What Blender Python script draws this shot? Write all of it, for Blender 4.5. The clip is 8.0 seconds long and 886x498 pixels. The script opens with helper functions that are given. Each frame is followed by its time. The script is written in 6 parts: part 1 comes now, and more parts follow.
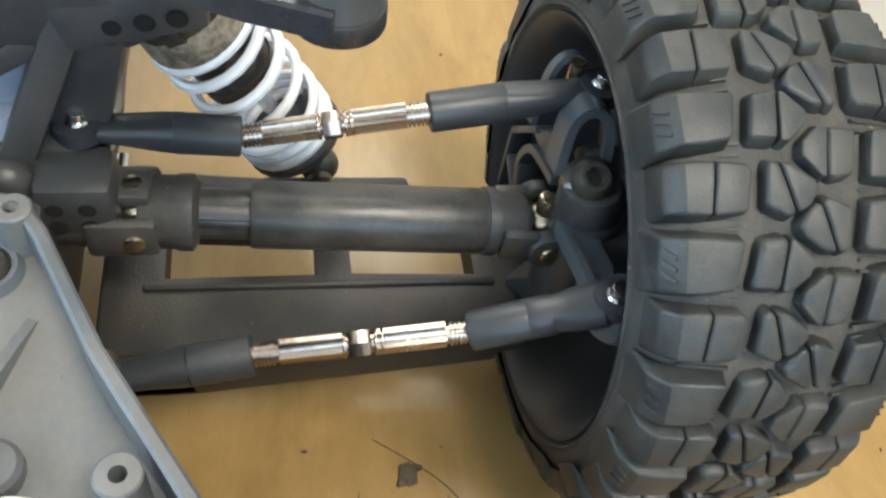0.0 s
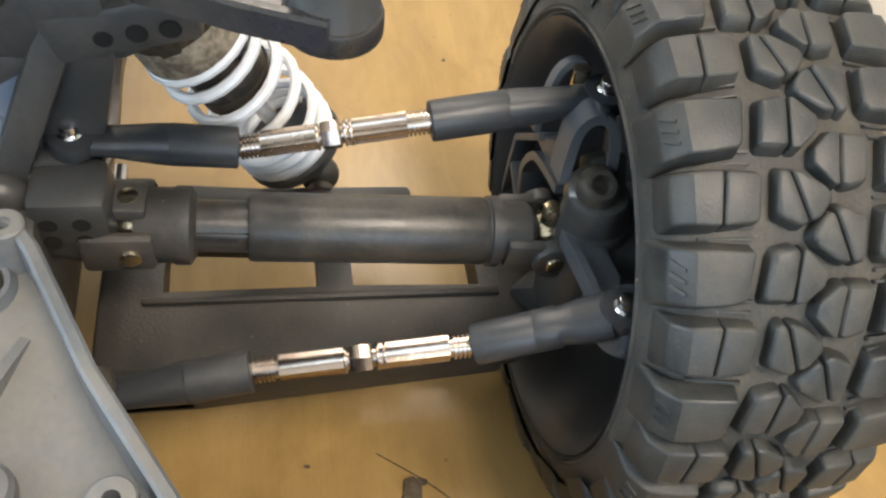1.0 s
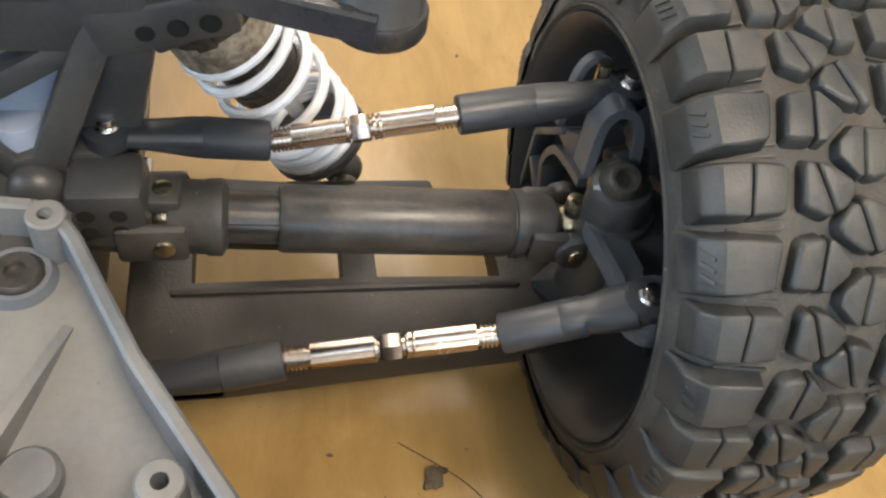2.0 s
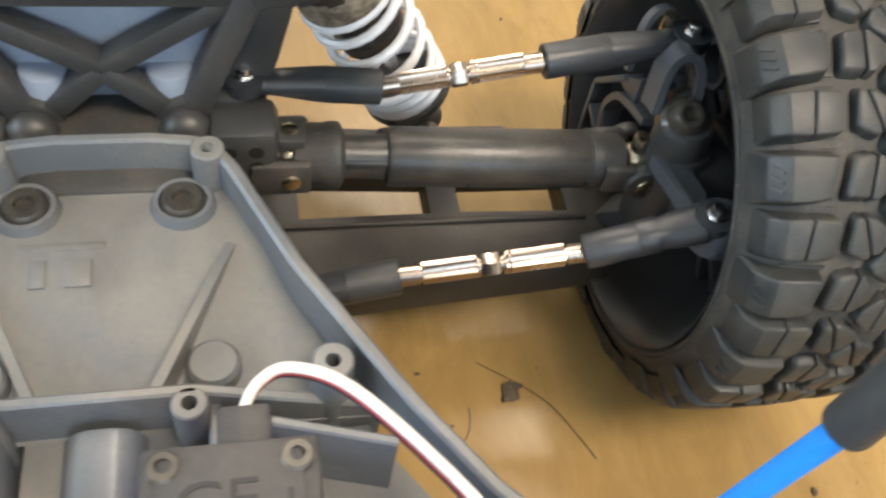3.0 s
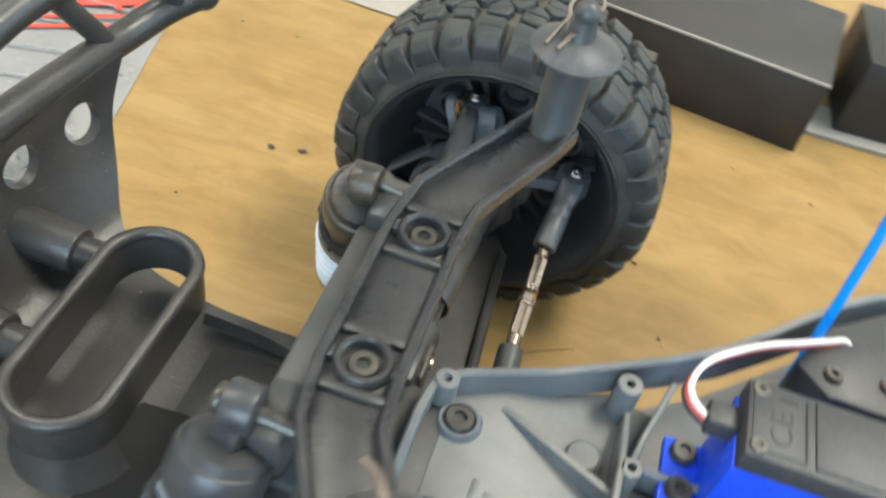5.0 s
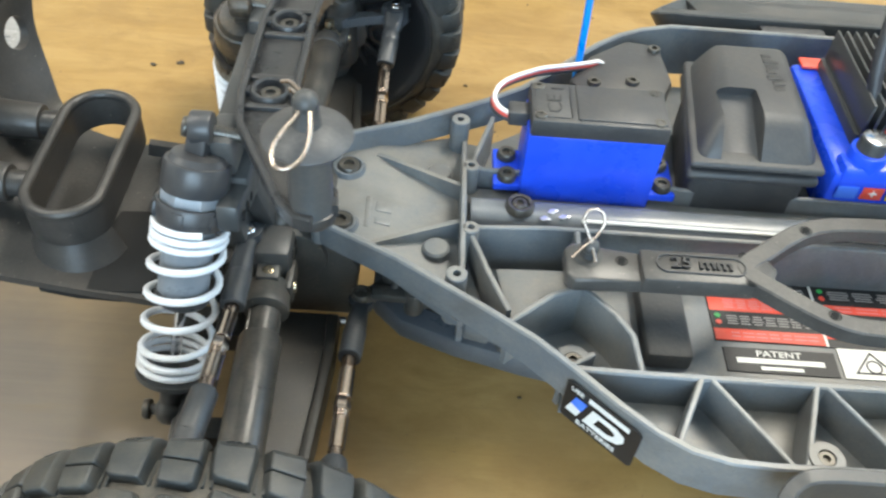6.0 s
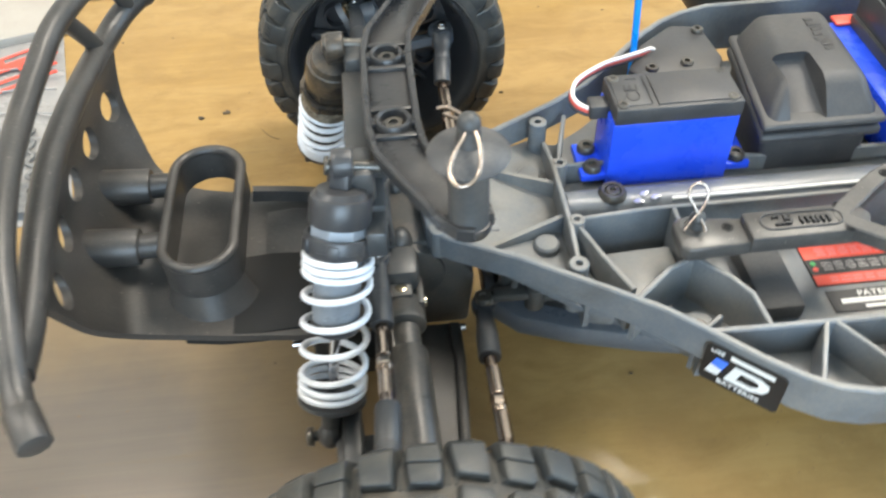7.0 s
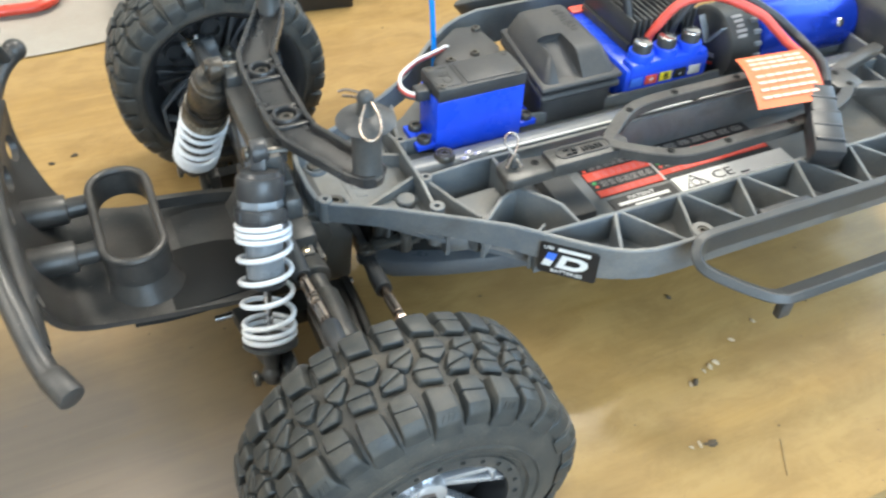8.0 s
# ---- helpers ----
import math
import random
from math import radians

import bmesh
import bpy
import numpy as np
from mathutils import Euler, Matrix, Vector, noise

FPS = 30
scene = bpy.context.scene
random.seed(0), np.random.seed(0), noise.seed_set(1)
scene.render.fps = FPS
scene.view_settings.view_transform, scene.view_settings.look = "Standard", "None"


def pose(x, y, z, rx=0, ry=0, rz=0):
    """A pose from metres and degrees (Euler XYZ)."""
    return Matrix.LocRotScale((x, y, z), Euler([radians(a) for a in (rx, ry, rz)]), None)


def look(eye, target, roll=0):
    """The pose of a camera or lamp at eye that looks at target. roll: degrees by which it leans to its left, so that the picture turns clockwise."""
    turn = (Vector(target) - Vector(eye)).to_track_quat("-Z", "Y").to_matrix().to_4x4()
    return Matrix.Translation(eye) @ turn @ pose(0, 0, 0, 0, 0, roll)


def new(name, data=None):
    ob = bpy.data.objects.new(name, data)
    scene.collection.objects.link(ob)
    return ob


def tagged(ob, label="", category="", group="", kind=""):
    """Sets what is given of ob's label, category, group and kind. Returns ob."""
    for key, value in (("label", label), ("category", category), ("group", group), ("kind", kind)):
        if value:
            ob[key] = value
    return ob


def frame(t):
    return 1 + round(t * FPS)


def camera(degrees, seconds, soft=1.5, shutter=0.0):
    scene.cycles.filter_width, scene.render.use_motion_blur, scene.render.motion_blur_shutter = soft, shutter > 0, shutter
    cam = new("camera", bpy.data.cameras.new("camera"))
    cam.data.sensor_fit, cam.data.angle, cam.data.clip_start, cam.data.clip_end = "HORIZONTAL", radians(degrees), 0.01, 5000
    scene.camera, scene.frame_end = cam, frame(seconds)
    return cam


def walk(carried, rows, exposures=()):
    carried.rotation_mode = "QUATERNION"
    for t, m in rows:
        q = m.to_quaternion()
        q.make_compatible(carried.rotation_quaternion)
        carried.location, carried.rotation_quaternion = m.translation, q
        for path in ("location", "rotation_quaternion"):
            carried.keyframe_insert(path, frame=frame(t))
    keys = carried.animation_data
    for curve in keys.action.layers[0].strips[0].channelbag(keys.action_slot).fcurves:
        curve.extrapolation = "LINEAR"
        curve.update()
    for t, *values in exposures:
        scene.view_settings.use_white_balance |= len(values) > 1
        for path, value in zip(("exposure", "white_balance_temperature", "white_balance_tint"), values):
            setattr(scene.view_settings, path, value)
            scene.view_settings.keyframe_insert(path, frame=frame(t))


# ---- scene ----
cam = camera(54.1, 8.0, soft=2.3, shutter=0.35)
PATH = [
    (0.0, 0.1292, 0.0541, 0.1788, 38.01, -8.26, 81.96),
    (0.5, 0.1252, 0.0535, 0.1792, 38.64, -7.45, 82.26),
    (1.0, 0.1262, 0.0554, 0.1771, 38.26, -7.62, 81.80),
    (1.2, 0.1269, 0.0567, 0.1764, 38.56, -7.59, 81.93),
    (2.3, 0.1294, 0.0451, 0.1810, 37.83, -7.75, 81.42),
    (2.5, 0.1349, 0.0418, 0.1851, 37.67, -7.61, 81.08),
    (2.8, 0.1427, 0.0332, 0.1881, 36.72, -8.39, 81.26),
    (3.0, 0.1456, 0.0258, 0.1872, 36.76, -7.59, 80.53),
    (3.2, 0.1456, 0.0170, 0.1929, 36.01, -7.27, 79.89),
    (3.3, 0.1510, 0.0146, 0.1973, 37.46, -6.91, 78.37),
    (3.4, 0.1455, 0.0151, 0.2044, 36.06, -6.99, 76.73),
    (3.5, 0.1479, 0.0191, 0.2080, 38.09, -6.59, 73.12),
    (3.7, 0.1523, 0.0102, 0.2166, 39.23, -6.35, 67.24),
    (4.0, 0.1471, -0.0115, 0.2281, 40.25, -6.20, 59.44),
    (4.2, 0.1416, -0.0264, 0.2325, 40.97, -6.04, 54.76),
    (5.3, 0.0329, -0.1328, 0.2427, 43.39, -7.48, 7.36),
    (5.4, 0.0374, -0.1449, 0.2472, 42.50, -6.75, 5.91),
    (5.5, 0.0412, -0.1575, 0.2440, 42.78, -6.66, 4.58),
    (5.7, 0.0559, -0.1800, 0.2560, 42.25, -5.21, 2.77),
    (6.0, 0.0700, -0.1999, 0.2593, 42.74, -3.90, 1.75),
    (6.3, 0.0828, -0.1993, 0.2620, 42.51, -1.83, -0.32),
    (6.5, 0.0765, -0.1994, 0.2640, 43.12, -1.42, -1.37),
    (6.7, 0.0595, -0.2039, 0.2667, 43.50, 0.51, -2.83),
    (7.0, 0.0251, -0.2111, 0.2689, 43.61, 1.21, -6.07),
    (7.3, -0.0037, -0.2358, 0.2819, 44.11, 0.01, -14.02),
    (7.5, -0.0205, -0.2487, 0.2916, 44.52, -1.75, -18.54),
    (7.7, -0.0345, -0.2652, 0.3009, 44.88, -1.89, -21.07),
    (8.0, -0.0328, -0.2755, 0.3036, 46.08, -2.01, -24.26),
]
walk(cam, [(t, pose(x, y, z, rx, ry, rz)) for t, x, y, z, rx, ry, rz in PATH],
     exposures=[
         (0.0, 0.43, 6450, 8), (0.5, 0.42, 6700, 10), (1.0, 0.42, 7100, 14), (2.5, 0.4, 7250, 16), (3.0, 0.41, 7250, 14),
         (3.5, 0.57, 7250, 13), (4.2, 0.4, 7200, 12), (5.3, 0.48, 6230, 5), (6.0, 0.53, 6440, 6), (6.5, 0.57, 6480, 7),
         (7.0, 0.64, 6580, 9), (7.5, 0.62, 6450, 8), (8.0, 0.51, 6400, 7)])

# ---- world and light ----
world = bpy.data.worlds.new("world")
scene.world = world
world.use_nodes = True
wn = world.node_tree.nodes
sky = wn.new("ShaderNodeTexSky")
sky.sky_type = "NISHITA"
sky.sun_disc = False
sky.sun_elevation, sky.sun_rotation = radians(35), radians(200)
wn["Background"].inputs["Strength"].default_value = 0.1
world.node_tree.links.new(sky.outputs[0], wn["Background"].inputs["Color"])


def area_lamp(name, m, sx, sy, power, colour):
    data = bpy.data.lights.new(name, "AREA")
    data.shape, data.size, data.size_y, data.energy, data.color = "RECTANGLE", sx, sy, power, colour
    ob = new(name, data)
    ob.matrix_world = m
    return ob


# three ceiling panels over the bench and the daylight of the two windows
area_lamp("ceiling_panel_light", pose(0.72, 0.58, 1.655, 0, 0, 0), 0.5, 0.8, 25, (1.0, 0.92, 0.8))
area_lamp("ceiling_panel_light", pose(-1.38, 0.02, 1.655, 0, 0, 0), 0.96, 0.3, 12, (1.0, 0.93, 0.83))
area_lamp("ceiling_panel_light", pose(-0.7, 0.4, 1.655, 0, 0, 0), 0.36, 0.36, 5, (1.0, 0.93, 0.83))
area_lamp("window_daylight", look((0.1, -1.74, 0.75), (0.1, 0.0, 0.35)), 1.3, 1.0, 33, (0.58, 0.79, 1.0))
area_lamp("window_daylight", look((1.74, 0.15, 0.75), (0.0, 0.05, 0.3)), 1.3, 1.0, 15, (0.55, 0.77, 1.0))
scene.view_settings.exposure = 0.45

# ---- materials ----
def material(name, base, second=None, rough=0.5, metal=0.0, grain=900.0, blotch=60.0, bump=0.15, amount=0.5, coat=0.0, specular=0.5, specks=None, stain=None, dust=None):
    """A surface whose colour wanders between base and second at two scales, with fine relief."""
    m = bpy.data.materials.new(name)
    m.use_nodes = True
    nt = m.node_tree
    n, link = nt.nodes, nt.links.new
    b = n["Principled BSDF"]
    b.inputs["Roughness"].default_value = rough
    b.inputs["Metallic"].default_value = metal
    b.inputs["Coat Weight"].default_value = coat
    b.inputs["Coat Roughness"].default_value = 0.12
    b.inputs["Specular IOR Level"].default_value = specular
    tc = n.new("ShaderNodeTexCoord")
    big = n.new("ShaderNodeTexNoise")
    big.inputs["Scale"].default_value, big.inputs["Detail"].default_value, big.inputs["Roughness"].default_value = blotch, 6, 0.65
    fine = n.new("ShaderNodeTexNoise")
    fine.inputs["Scale"].default_value, fine.inputs["Detail"].default_value = grain, 4
    info = n.new("ShaderNodeObjectInfo")
    shift = n.new("ShaderNodeVectorMath")
    shift.operation = "MULTIPLY_ADD"
    link(info.outputs["Random"], shift.inputs[0])
    shift.inputs[1].default_value = (3.1, 1.7, 2.3)
    link(tc.outputs["Object"], shift.inputs[2])
    for t in (big, fine):
        link(shift.outputs[0], t.inputs["Vector"])
    add = n.new("ShaderNodeMath")
    add.operation = "MULTIPLY_ADD"
    link(fine.outputs["Fac"], add.inputs[0])
    add.inputs[1].default_value = 0.35
    link(big.outputs["Fac"], add.inputs[2])
    ramp = n.new("ShaderNodeValToRGB")
    ramp.color_ramp.elements[0].position, ramp.color_ramp.elements[1].position = 0.75 - 0.3 * amount, 0.75 + 0.35 * (1 - amount) + 0.08
    ramp.color_ramp.elements[0].color = (*base, 1)
    ramp.color_ramp.elements[1].color = (*(second or [min(1, c * 1.35 + 0.01) for c in base]), 1)
    link(add.outputs[0], ramp.inputs["Fac"])
    colour = ramp.outputs["Color"]
    if stain:
        spot = n.new("ShaderNodeTexNoise")
        spot.inputs["Scale"].default_value, spot.inputs["Detail"].default_value, spot.inputs["Roughness"].default_value = 44, 5, 0.62
        spot.inputs["Distortion"].default_value = 0.5
        link(tc.outputs["Object"], spot.inputs["Vector"])
        edge = n.new("ShaderNodeMapRange")
        edge.inputs["From Min"].default_value, edge.inputs["From Max"].default_value, edge.inputs["To Max"].default_value = 0.5, 0.66, 0.45
        link(spot.outputs["Fac"], edge.inputs["Value"])
        dirt = n.new("ShaderNodeMix")
        dirt.data_type = "RGBA"
        link(edge.outputs[0], dirt.inputs[0])
        link(colour, dirt.inputs[6])
        dirt.inputs[7].default_value = (*stain, 1)
        colour = dirt.outputs[2]
    if specks:
        dots = n.new("ShaderNodeTexNoise")
        dots.inputs["Scale"].default_value, dots.inputs["Detail"].default_value = 950, 2
        link(shift.outputs[0], dots.inputs["Vector"])
        lim = n.new("ShaderNodeMapRange")
        lim.inputs["From Min"].default_value, lim.inputs["From Max"].default_value = 0.71, 0.8
        link(dots.outputs["Fac"], lim.inputs["Value"])
        mx = n.new("ShaderNodeMix")
        mx.data_type = "RGBA"
        link(lim.outputs[0], mx.inputs[0])
        link(colour, mx.inputs[6])
        mx.inputs[7].default_value = (*specks, 1)
        colour = mx.outputs[2]
    if dust:
        # a thin uneven film of settled dust on level faces
        geo = n.new("ShaderNodeNewGeometry")
        xyz = n.new("ShaderNodeSeparateXYZ")
        link(geo.outputs["Normal"], xyz.inputs[0])
        level = n.new("ShaderNodeMapRange")
        level.inputs["From Min"].default_value, level.inputs["From Max"].default_value = 0.75, 0.98
        link(xyz.outputs["Z"], level.inputs["Value"])
        film = n.new("ShaderNodeMapRange")
        film.inputs["From Min"].default_value, film.inputs["From Max"].default_value, film.inputs["To Max"].default_value = 0.3, 0.7, 0.6
        link(big.outputs["Fac"], film.inputs["Value"])
        both = n.new("ShaderNodeMath")
        both.operation = "MULTIPLY"
        link(level.outputs[0], both.inputs[0])
        link(film.outputs[0], both.inputs[1])
        mx = n.new("ShaderNodeMix")
        mx.data_type = "RGBA"
        link(both.outputs[0], mx.inputs[0])
        link(colour, mx.inputs[6])
        mx.inputs[7].default_value = (*dust, 1)
        colour = mx.outputs[2]
    link(colour, b.inputs["Base Color"])
    rr = n.new("ShaderNodeMapRange")
    rr.inputs["From Min"].default_value, rr.inputs["From Max"].default_value = 0.3, 0.75
    rr.inputs["To Min"].default_value, rr.inputs["To Max"].default_value = max(0.03, rough - 0.1), min(1, rough + 0.12)
    link(big.outputs["Fac"], rr.inputs["Value"])
    link(rr.outputs[0], b.inputs["Roughness"])
    if bump:
        bp = n.new("ShaderNodeBump")
        bp.inputs["Strength"].default_value, bp.inputs["Distance"].default_value = bump, 0.0006
        link(fine.outputs["Fac"], bp.inputs["Height"])
        link(bp.outputs[0], b.inputs["Normal"])
    return m


M_BLACK = material("black_nylon", (0.04, 0.042, 0.043), (0.074, 0.068, 0.062), 0.42, amount=0.35, bump=0.12)
M_BLACK_DUSTY = material("dusty_black_nylon", (0.04, 0.041, 0.039), (0.085, 0.071, 0.06), 0.5, amount=0.5, blotch=90, bump=0.2, specks=(0.2, 0.17, 0.13))
M_BUMPER = material("scuffed_bumper_nylon", (0.032, 0.03, 0.028), (0.064, 0.057, 0.05), 0.38, amount=0.5, blotch=45, bump=0.16, specks=(0.26, 0.23, 0.19))
# the window's bluish reflection on the tower web is mixed into this colour
M_WEB = material("blue_grey_web_plastic", (0.25, 0.3, 0.38), (0.31, 0.355, 0.42), 0.22, amount=0.4, blotch=60, bump=0.03)
M_SILVER = material("silver_plated_plastic", (0.62, 0.64, 0.68), (0.7, 0.71, 0.73), 0.3, metal=0.75, bump=0.04)
M_BRACKET = material("worn_bracket_nylon", (0.026, 0.026, 0.027), (0.056, 0.053, 0.05), 0.32, amount=0.45, blotch=70, bump=0.12, specks=(0.2, 0.18, 0.15))
M_WASHER = material("smoke_grey_washer", (0.05, 0.05, 0.052), (0.11, 0.105, 0.1), 0.5, amount=0.5, blotch=120, bump=0.05)
M_CLAMP = material("worn_clamp_nylon", (0.052, 0.049, 0.046), (0.1, 0.092, 0.082), 0.4, amount=0.5, blotch=60, bump=0.1, specks=(0.22, 0.2, 0.17))
M_ROD = material("bluish_black_rod_end", (0.029, 0.033, 0.038), (0.056, 0.056, 0.056), 0.42, amount=0.3, bump=0.1)
M_SHAFT = material("driveshaft_plastic", (0.03, 0.03, 0.029), (0.085, 0.076, 0.064), 0.36, amount=0.55, blotch=120, bump=0.12)
M_GREY = material("grey_chassis_nylon", (0.118, 0.134, 0.15), (0.215, 0.206, 0.186), 0.38, amount=0.55, blotch=32, bump=0.1, specks=(0.09, 0.085, 0.075), stain=(0.075, 0.064, 0.052), dust=(0.21, 0.196, 0.172))
M_RUBBER = material("dusty_tyre_rubber", (0.034, 0.033, 0.03), (0.1, 0.087, 0.068), 0.66, amount=0.6, blotch=90, grain=1400, bump=0.3, specks=(0.22, 0.18, 0.12))
M_LUG = material("tread_rubber", (0.022, 0.025, 0.026), (0.064, 0.06, 0.05), 0.5, amount=0.6, blotch=130, grain=2200, bump=0.14)
M_ARM = material("dirty_arm_nylon", (0.022, 0.0215, 0.02), (0.05, 0.044, 0.036), 0.5, amount=0.5, blotch=70, grain=1500, bump=0.2, specks=(0.2, 0.16, 0.11))
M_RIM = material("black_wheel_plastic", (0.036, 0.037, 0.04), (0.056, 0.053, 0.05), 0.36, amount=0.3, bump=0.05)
M_CHROME = material("satin_chrome", (0.6, 0.6, 0.62), (0.72, 0.72, 0.74), 0.16, metal=1.0, bump=0.03)
M_STEEL = material("bright_steel", (0.42, 0.345, 0.29), (0.54, 0.46, 0.39), 0.22, metal=1.0, bump=0.05)
M_SCREW = material("black_oxide_screw", (0.075, 0.07, 0.062), (0.15, 0.135, 0.11), 0.34, metal=0.5, bump=0.08)
M_BRASS = material("pin_steel", (0.55, 0.47, 0.33), (0.68, 0.6, 0.46), 0.25, metal=1.0, bump=0.05)
M_SPRING = material("white_spring_paint", (0.74, 0.76, 0.79), (0.6, 0.59, 0.57), 0.35, amount=0.3, blotch=150, bump=0.05)
M_SHOCK = material("grey_shock_body", (0.19, 0.21, 0.235), (0.26, 0.265, 0.27), 0.33, amount=0.4, bump=0.04)
M_MUDDY = material("oily_dusty_shock", (0.022, 0.02, 0.018), (0.12, 0.085, 0.05), 0.36, amount=0.45, blotch=140, bump=0.35)
M_BLUE = material("blue_servo_plastic", (0.014, 0.07, 0.7), (0.022, 0.09, 0.78), 0.3, amount=0.4, bump=0.04)
M_ANTENNA = material("blue_antenna_tube", (0.0, 0.22, 0.72), (0.01, 0.27, 0.78), 0.35, amount=0.4, bump=0.02)
M_ANODISED = material("blue_motor_can", (0.01, 0.05, 0.5), (0.02, 0.07, 0.6), 0.22, metal=0.6, bump=0.03)
M_LID = material("dark_lid_plastic", (0.036, 0.036, 0.038), (0.07, 0.066, 0.06), 0.5, amount=0.5, blotch=60, bump=0.14)
M_FOAM = material("dark_foam_pad", (0.06, 0.06, 0.06), (0.095, 0.09, 0.085), 0.85, amount=0.5, bump=0.3)
M_CARRIER = material("grey_blue_carrier_nylon", (0.075, 0.085, 0.098), (0.12, 0.125, 0.13), 0.36, amount=0.4, bump=0.06)
M_SAND = material("sandy_collar", (0.1, 0.08, 0.055), (0.42, 0.35, 0.26), 0.7, amount=0.6, blotch=260, bump=0.4)
# flat black for small holes, studs and the darkened patches on apron and keel
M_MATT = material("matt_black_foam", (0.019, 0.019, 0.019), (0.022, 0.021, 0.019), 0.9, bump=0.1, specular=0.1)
M_WHITE = material("white_print", (0.72, 0.72, 0.7), (0.64, 0.63, 0.6), 0.45, bump=0.02)
M_GREYPRINT = material("grey_print", (0.3, 0.28, 0.27), None, 0.5, bump=0)
M_STICKER = material("black_sticker", (0.012, 0.012, 0.013), None, 0.5, bump=0)
M_RED = material("red_print", (0.68, 0.07, 0.04), (0.6, 0.09, 0.06), 0.4, bump=0.02)
M_TAGPRINT = material("faded_tag_print", (0.86, 0.55, 0.43), (0.8, 0.47, 0.36), 0.5, bump=0.02)
M_ORANGE = material("orange_tag_paper", (0.82, 0.17, 0.06), (0.74, 0.15, 0.06), 0.5, bump=0.03)
M_GREENPRINT = material("green_print", (0.03, 0.3, 0.07), None, 0.4, bump=0)
M_YELLOWPRINT = material("yellow_print", (0.75, 0.6, 0.03), None, 0.4, bump=0)
M_BLUEPRINT = material("blue_print", (0.05, 0.16, 0.7), None, 0.4, bump=0)
M_WIRE_RED = material("red_wire", (0.62, 0.07, 0.05), (0.7, 0.12, 0.09), 0.45, bump=0.05)
M_WIRE_WHITE = material("white_wire", (0.72, 0.68, 0.64), None, 0.45, bump=0.03)
M_WIRE_BLACK = material("black_wire", (0.025, 0.026, 0.03), (0.06, 0.06, 0.06), 0.45, bump=0.05)
M_TUNNEL = material("glossy_tunnel_plastic", (0.125, 0.137, 0.15), (0.185, 0.19, 0.195), 0.36, amount=0.4, coat=0.15, bump=0.02)
M_CARTON = material("black_carton", (0.022, 0.02, 0.018), (0.04, 0.035, 0.03), 0.5, amount=0.5, blotch=30, bump=0.1)
M_PAPER = material("white_paper", (0.33, 0.3, 0.26), (0.29, 0.255, 0.215), 0.6, amount=0.4, blotch=25, bump=0.05)
M_BAG = material("printed_plastic_bag", (0.27, 0.26, 0.25), (0.22, 0.21, 0.2), 0.25, amount=0.5, blotch=45, bump=0.1)
M_HANDLE = material("red_dipped_handle", (0.55, 0.055, 0.03), (0.45, 0.05, 0.03), 0.3, bump=0.04)
M_PINK = material("pink_plastic", (0.62, 0.2, 0.2), (0.55, 0.18, 0.18), 0.4, bump=0.03)
M_CRUMB = material("dark_crumbs", (0.06, 0.045, 0.03), (0.16, 0.11, 0.06), 0.8, bump=0.2)
M_PALECRUMB = material("pale_chips", (0.5, 0.4, 0.27), (0.4, 0.3, 0.2), 0.8, bump=0.2)
M_PLASTER = material("painted_plaster", (0.78, 0.77, 0.74), (0.72, 0.71, 0.68), 0.8, grain=200, blotch=3, bump=0.1)
M_CONCRETE = material("concrete_floor", (0.36, 0.35, 0.33), (0.43, 0.42, 0.4), 0.8, grain=150, blotch=4, bump=0.2)


def emissive(name, colour, strength):
    m = bpy.data.materials.new(name)
    m.use_nodes = True
    b = m.node_tree.nodes["Principled BSDF"]
    b.inputs["Base Color"].default_value = (0.8, 0.8, 0.8, 1)
    b.inputs["Emission Color"].default_value = (*colour, 1)
    b.inputs["Emission Strength"].default_value = strength
    return m


def glass():
    m = bpy.data.materials.new("window_glass")
    m.use_nodes = True
    b = m.node_tree.nodes["Principled BSDF"]
    b.inputs["Transmission Weight"].default_value, b.inputs["Roughness"].default_value, b.inputs["IOR"].default_value = 1.0, 0.02, 1.45
    return m


